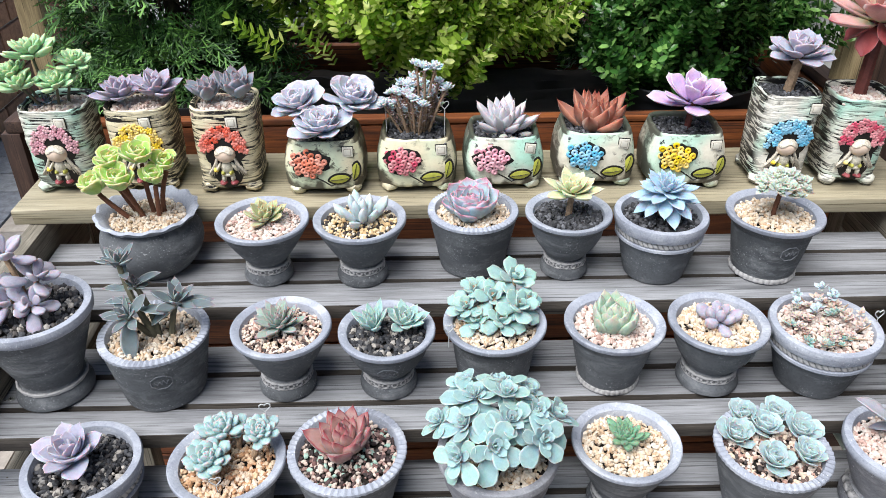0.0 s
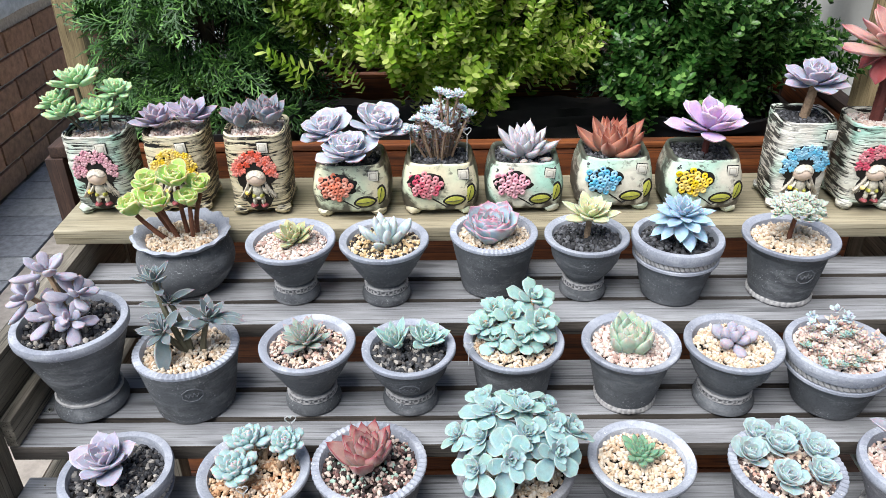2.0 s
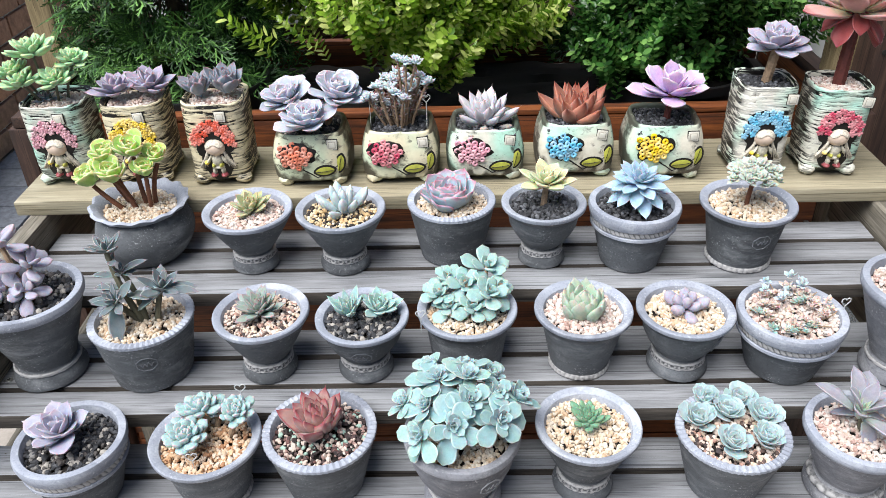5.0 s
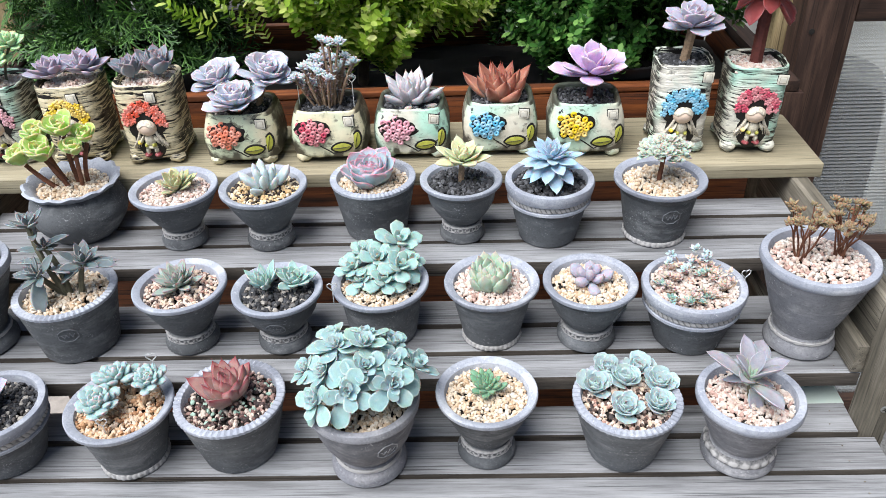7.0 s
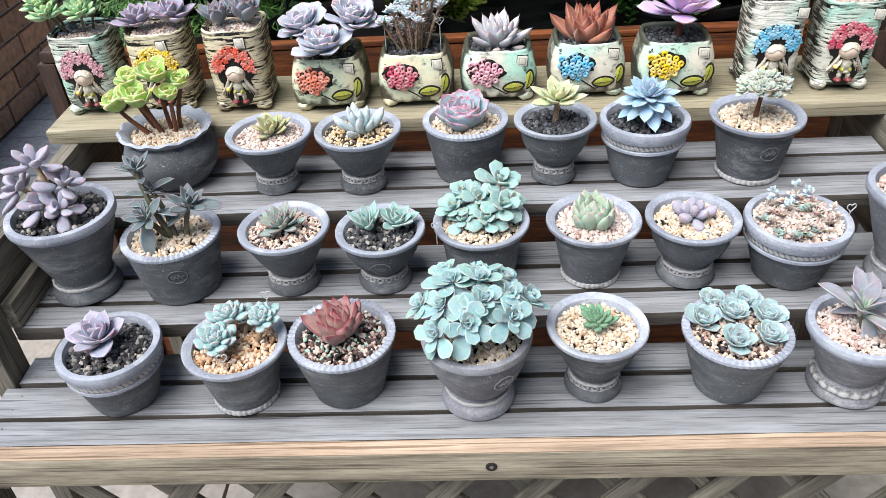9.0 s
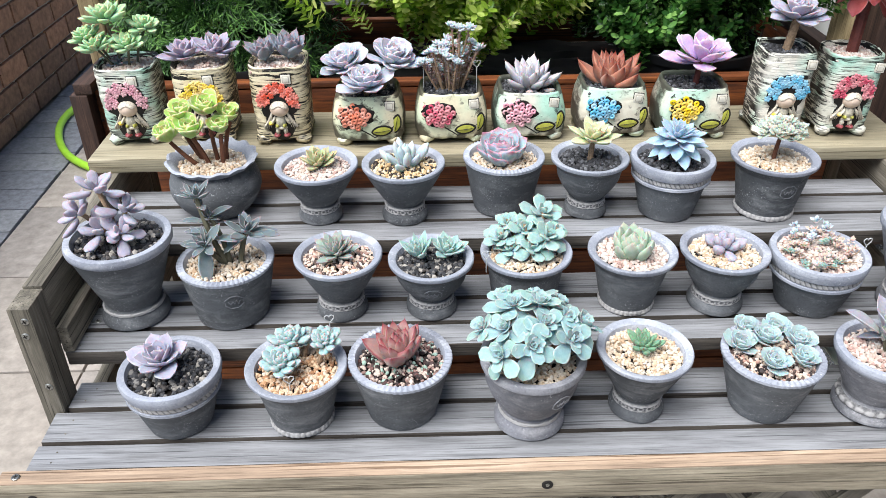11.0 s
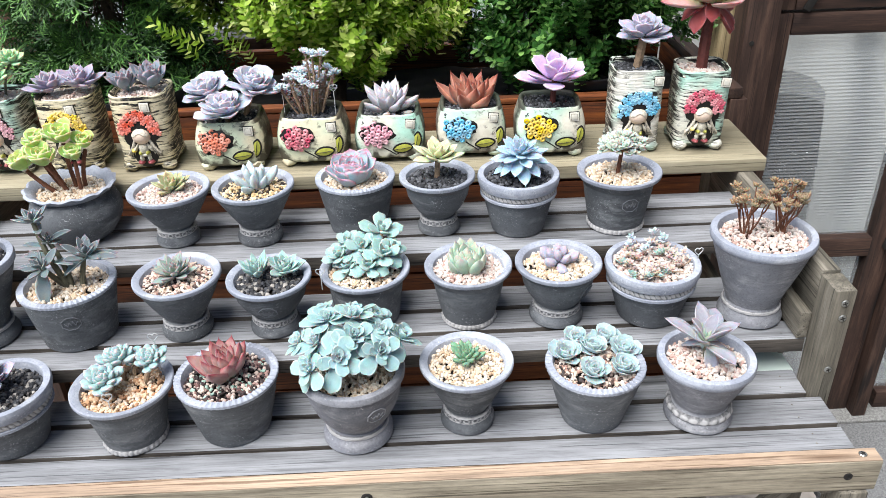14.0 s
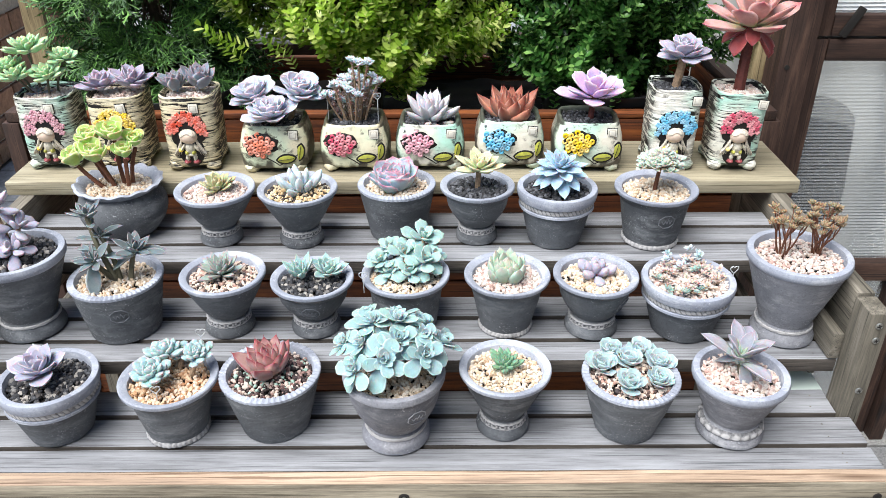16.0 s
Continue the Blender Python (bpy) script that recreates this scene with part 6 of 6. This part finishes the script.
def thuja(at):
    t = thing("thuja_shrub", at, "dark green feathery conifer shrub in the planter", "shrub", "shrubs in the planter")
    bm = tube_bm([(0, 0, -0.02), (0.01, 0.0, 0.15), (-0.01, 0.01, 0.3), (0, 0, 0.55)], 0.014, 0.004, 8)
    part("trunk", bm, BARK, t)
    # one flat fan-shaped spray, length 1 along x
    segs = []

    def grow(p, ang, ln, depth, w):
        q = (p[0] + ln * math.cos(ang), p[1] + ln * math.sin(ang))
        segs.append((p, q, w))
        if depth == 0:
            return
        k = 9 if depth == 2 else 4
        for j in range(k):
            f = (j + 1) / (k + 0.3)
            b = (p[0] + (q[0] - p[0]) * f, p[1] + (q[1] - p[1]) * f)
            sgn = 1 if j % 2 else -1
            grow(b, ang + sgn * 0.62, ln * (0.50 if depth == 2 else 0.42) * (1.15 - 0.75 * f), depth - 1, w * 0.85)

    grow((0, 0), 0, 0.95, 2, 0.019)
    sv, sf = [], []
    for (x0, y0), (x1, y1), w in segs:
        dx, dy = x1 - x0, y1 - y0
        ln = math.hypot(dx, dy)
        nx, ny = -dy / ln * w, dx / ln * w
        b = len(sv)
        droop = lambda x: -0.16 * x * x
        sv += [(x0 + nx, y0 + ny, droop(x0)), (x0 - nx, y0 - ny, droop(x0)), (x1 - nx * 0.8, y1 - ny * 0.8, droop(x1)), (x1 + nx * 0.8, y1 + ny * 0.8, droop(x1)),
               ((x0 + x1) / 2, (y0 + y1) / 2, droop((x0 + x1) / 2) + w * 0.35), (x1 + dx / ln * w, y1 + dy / ln * w, droop(x1))]
        sf += [(b, b + 4, b + 3), (b + 1, b + 4, b), (b + 2, b + 4, b + 1), (b + 3, b + 4, b + 5), (b + 4, b + 2, b + 5)]
    sv, sf = np.array(sv), np.array(sf)
    V = []
    limbs = bmesh.new()
    for k in range(1900):
        z = rng.uniform(0.015, 0.62)
        rad = 0.172 * (1 - (z / 0.75) ** 1.6) * rng.uniform(0.45, 1.0) * (1 + 0.25 * noise.noise(Vector((z * 9, k * 0.13, 1))))
        a = rng.uniform(0, 2 * math.pi)
        tip = Vector((rad * math.cos(a) * 1.05, rad * math.sin(a) * 0.85, z))
        if noise.noise(tip * 15) > 0.3:
            continue
        out, side = Vector((math.cos(a), math.sin(a), 0)), Vector((-math.sin(a), math.cos(a), 0))
        x = (out * 0.8 + side * rng.uniform(-0.7, 0.7) + Vector((0, 0, rng.uniform(-0.7, 0.6)))).normalized()
        up = (out + Vector((rng.uniform(-0.6, 0.6), rng.uniform(-0.6, 0.6), rng.uniform(-0.2, 0.8)))).normalized()
        y = up.cross(x).normalized()
        zz = x.cross(y)
        s = rng.uniform(0.055, 0.095)
        V.append(sv @ np.array([x * s, y * s, zz * s]) + np.array(tip - x * s * 0.6))
        if k % 14 == 0:
            tube_bm([(0, 0, z * 0.7), tuple(tip * 0.55), tuple(tip - x * s * 0.6)], 0.0022, 0.0008, 5, limbs)
    part("branchwork", limbs, BARK, t, kind="stuff")
    V = np.array(V)
    F = sf[None] + (np.arange(len(V)) * len(sv))[:, None, None]
    m, n, l, b = base_material("thuja_foliage", 0.55)
    tc = n.new("ShaderNodeNewGeometry")
    col = ramp(n, l, tc.outputs["Random Per Island"], [(0, hexa("1a3614")), (0.6, hexa("366024")), (1, hexa("6f9e4a"))])
    l.new(col, b.inputs["Base Color"])
    part("crown", mesh_from("crown", V.reshape(-1, 3), F.reshape(-1, 3), m, smooth=False), None, t, kind="stuff")


def nursery_pot(x, y, r, top):
    """A black plastic pot sunk into the planter's soil."""
    t = thing("nursery_pot", (x, y, 0.64), "black plastic nursery pot sunk in the planter soil", "plant pot")
    h = top - 0.64
    m = plain("black_pot_plastic", "17181a", 0.35, 0, 0.2, 60, 0.1)
    part("pot", lathe_bm([(r * 0.9, 0), (r * 0.96, h - 0.016), (r, h - 0.016), (r * 1.01, h - 0.002), (r, h), (r * 0.97, h - 0.001), (r * 0.94, h - 0.02), (r * 0.92, h - 0.03)], 48, cap=False), m, t)
    part("soil", lathe_bm([(r * 0.93, h - 0.03), (r * 0.5, h - 0.024), (0.001, h - 0.022)], 32, wobble=0.03, cap=False), SOIL, t)


nursery_pot(-0.335, 1.132, 0.112, 0.722)
nursery_pot(0.400, 1.150, 0.115, 0.724)
thuja((-0.375, 1.19, 0.66))
boxwood((0.0, 1.19, 0.66), 0.325, 0.20, 0.24, shrub_leaf_material("bright_boxwood_leaf", "5a8428", "aaca4c", "eef2a4", 0.42), "bright yellow-green boxwood shrub in the planter", 3200, 0.0165, 0.030)
boxwood((0.385, 1.19, 0.66), 0.245, 0.19, 0.24, shrub_leaf_material("deep_boxwood_leaf", "244820", "447434", "88b264"), "deep green boxwood shrub in the planter", 3300, 0.0150, -0.02)


# ---- brick wall, paving ----
def brick_wall():
    x, y0, y1, top = -1.46, 0.9, 4.6, 0.53
    core = part("wall_west", box_bm(0.14, y1 - y0, top, 0), MORTAR, None, at=pose(x - 0.078, (y0 + y1) / 2, top / 2))
    tagged(core, "brown brick garden wall with pale mortar and stone coping", "wall", kind="structure")
    n, l = BRICK.node_tree.nodes, BRICK.node_tree.links
    b = n["Principled BSDF"]
    old = b.inputs["Base Color"].links[0].from_socket
    l.new(mix(n, l, 0.8, old, ramp(n, l, object_random(n), [(0, (0.62, 0.6, 0.6, 1)), (0.5, (1, 0.95, 0.92, 1)), (1, (1.35, 1.2, 1.1, 1))]), "MULTIPLY"), b.inputs["Base Color"])
    me = finish("brick", box_bm(0.02, 0.190, 0.069, 0.003), BRICK)
    back = Matrix.Translation((x - 0.078, (y0 + y1) / 2, top / 2)).inverted()
    for k in range(7):
        z = 0.0375 + k * 0.0795
        if z + 0.03 > top:
            break
        y = 1.55 + (0.1 if k % 2 else 0)
        while y < 4.0:
            part("brick", me, None, core, at=back @ pose(x - 0.005 + rng.uniform(-0.001, 0.001), y, z, 0, 0, rng.uniform(-0.4, 0.4)))
            y += 0.2005
    cop = part("coping", box_bm(y1 - y0, 0.24, 0.07, 0.012, 60, 0.006), STONE, core, at=back @ pose(x - 0.06, (y0 + y1) / 2, top + 0.036, 0, 0, 90))


brick_wall()


def paving():
    p = thing("paving", (0, 0, 0), "grey and tan stone paving slabs", "paving", kind="structure")
    for mat in (PAVER, PAVER_TAN, PAVER_GRIT):
        n, l = mat.node_tree.nodes, mat.node_tree.links
        b = n["Principled BSDF"]
        old = b.inputs["Base Color"].links[0].from_socket
        l.new(mix(n, l, 0.7, old, ramp(n, l, object_random(n), [(0, (0.75, 0.76, 0.8, 1)), (1, (1.2, 1.18, 1.12, 1))]), "MULTIPLY"), b.inputs["Base Color"])
    small = finish("paver", box_bm(0.252, 0.122, 0.03, 0.004), PAVER)
    for j in range(20):
        part("paver", small, None, p, at=pose(-1.325 + 0.003 * (j % 2), 1.34 + j * 0.126, -0.015 + rng.uniform(-0.001, 0.001)))
    slab = finish("slab", box_bm(0.40, 0.361, 0.03, 0.004), PAVER_TAN)
    for i in range(5):
        for j in range(-5, 5):
            part("slab", slab, None, p, at=pose(-0.99 + i * 0.404, 1.0075 + j * 0.365, -0.0155 + rng.uniform(-0.001, 0.001)))
    grit = finish("concrete_slab", box_bm(0.30, 0.30, 0.03, 0.003), PAVER_GRIT)
    for i in range(5):
        for j in range(6):
            part("concrete_slab", grit, None, p, at=pose(0.985 + i * 0.304, -0.35 + j * 0.304, -0.015 + rng.uniform(-0.001, 0.001)))


paving()


def shade_wall():
    """Unseen plain plastered wall on the gate's side, added to dim the bench's right."""
    m = plain("grey_brown_plaster", "6a625a", 0.9, 0, 0.25, 24, 0.4)
    ob = part("wall_east", box_bm(0.2, 3.3, 2.7, 0.004), m, None, at=pose(1.52, -0.66, 1.35))
    tagged(ob, "unseen grey-brown plastered wall added to dim the bench's right side", "wall", kind="structure")


shade_wall()
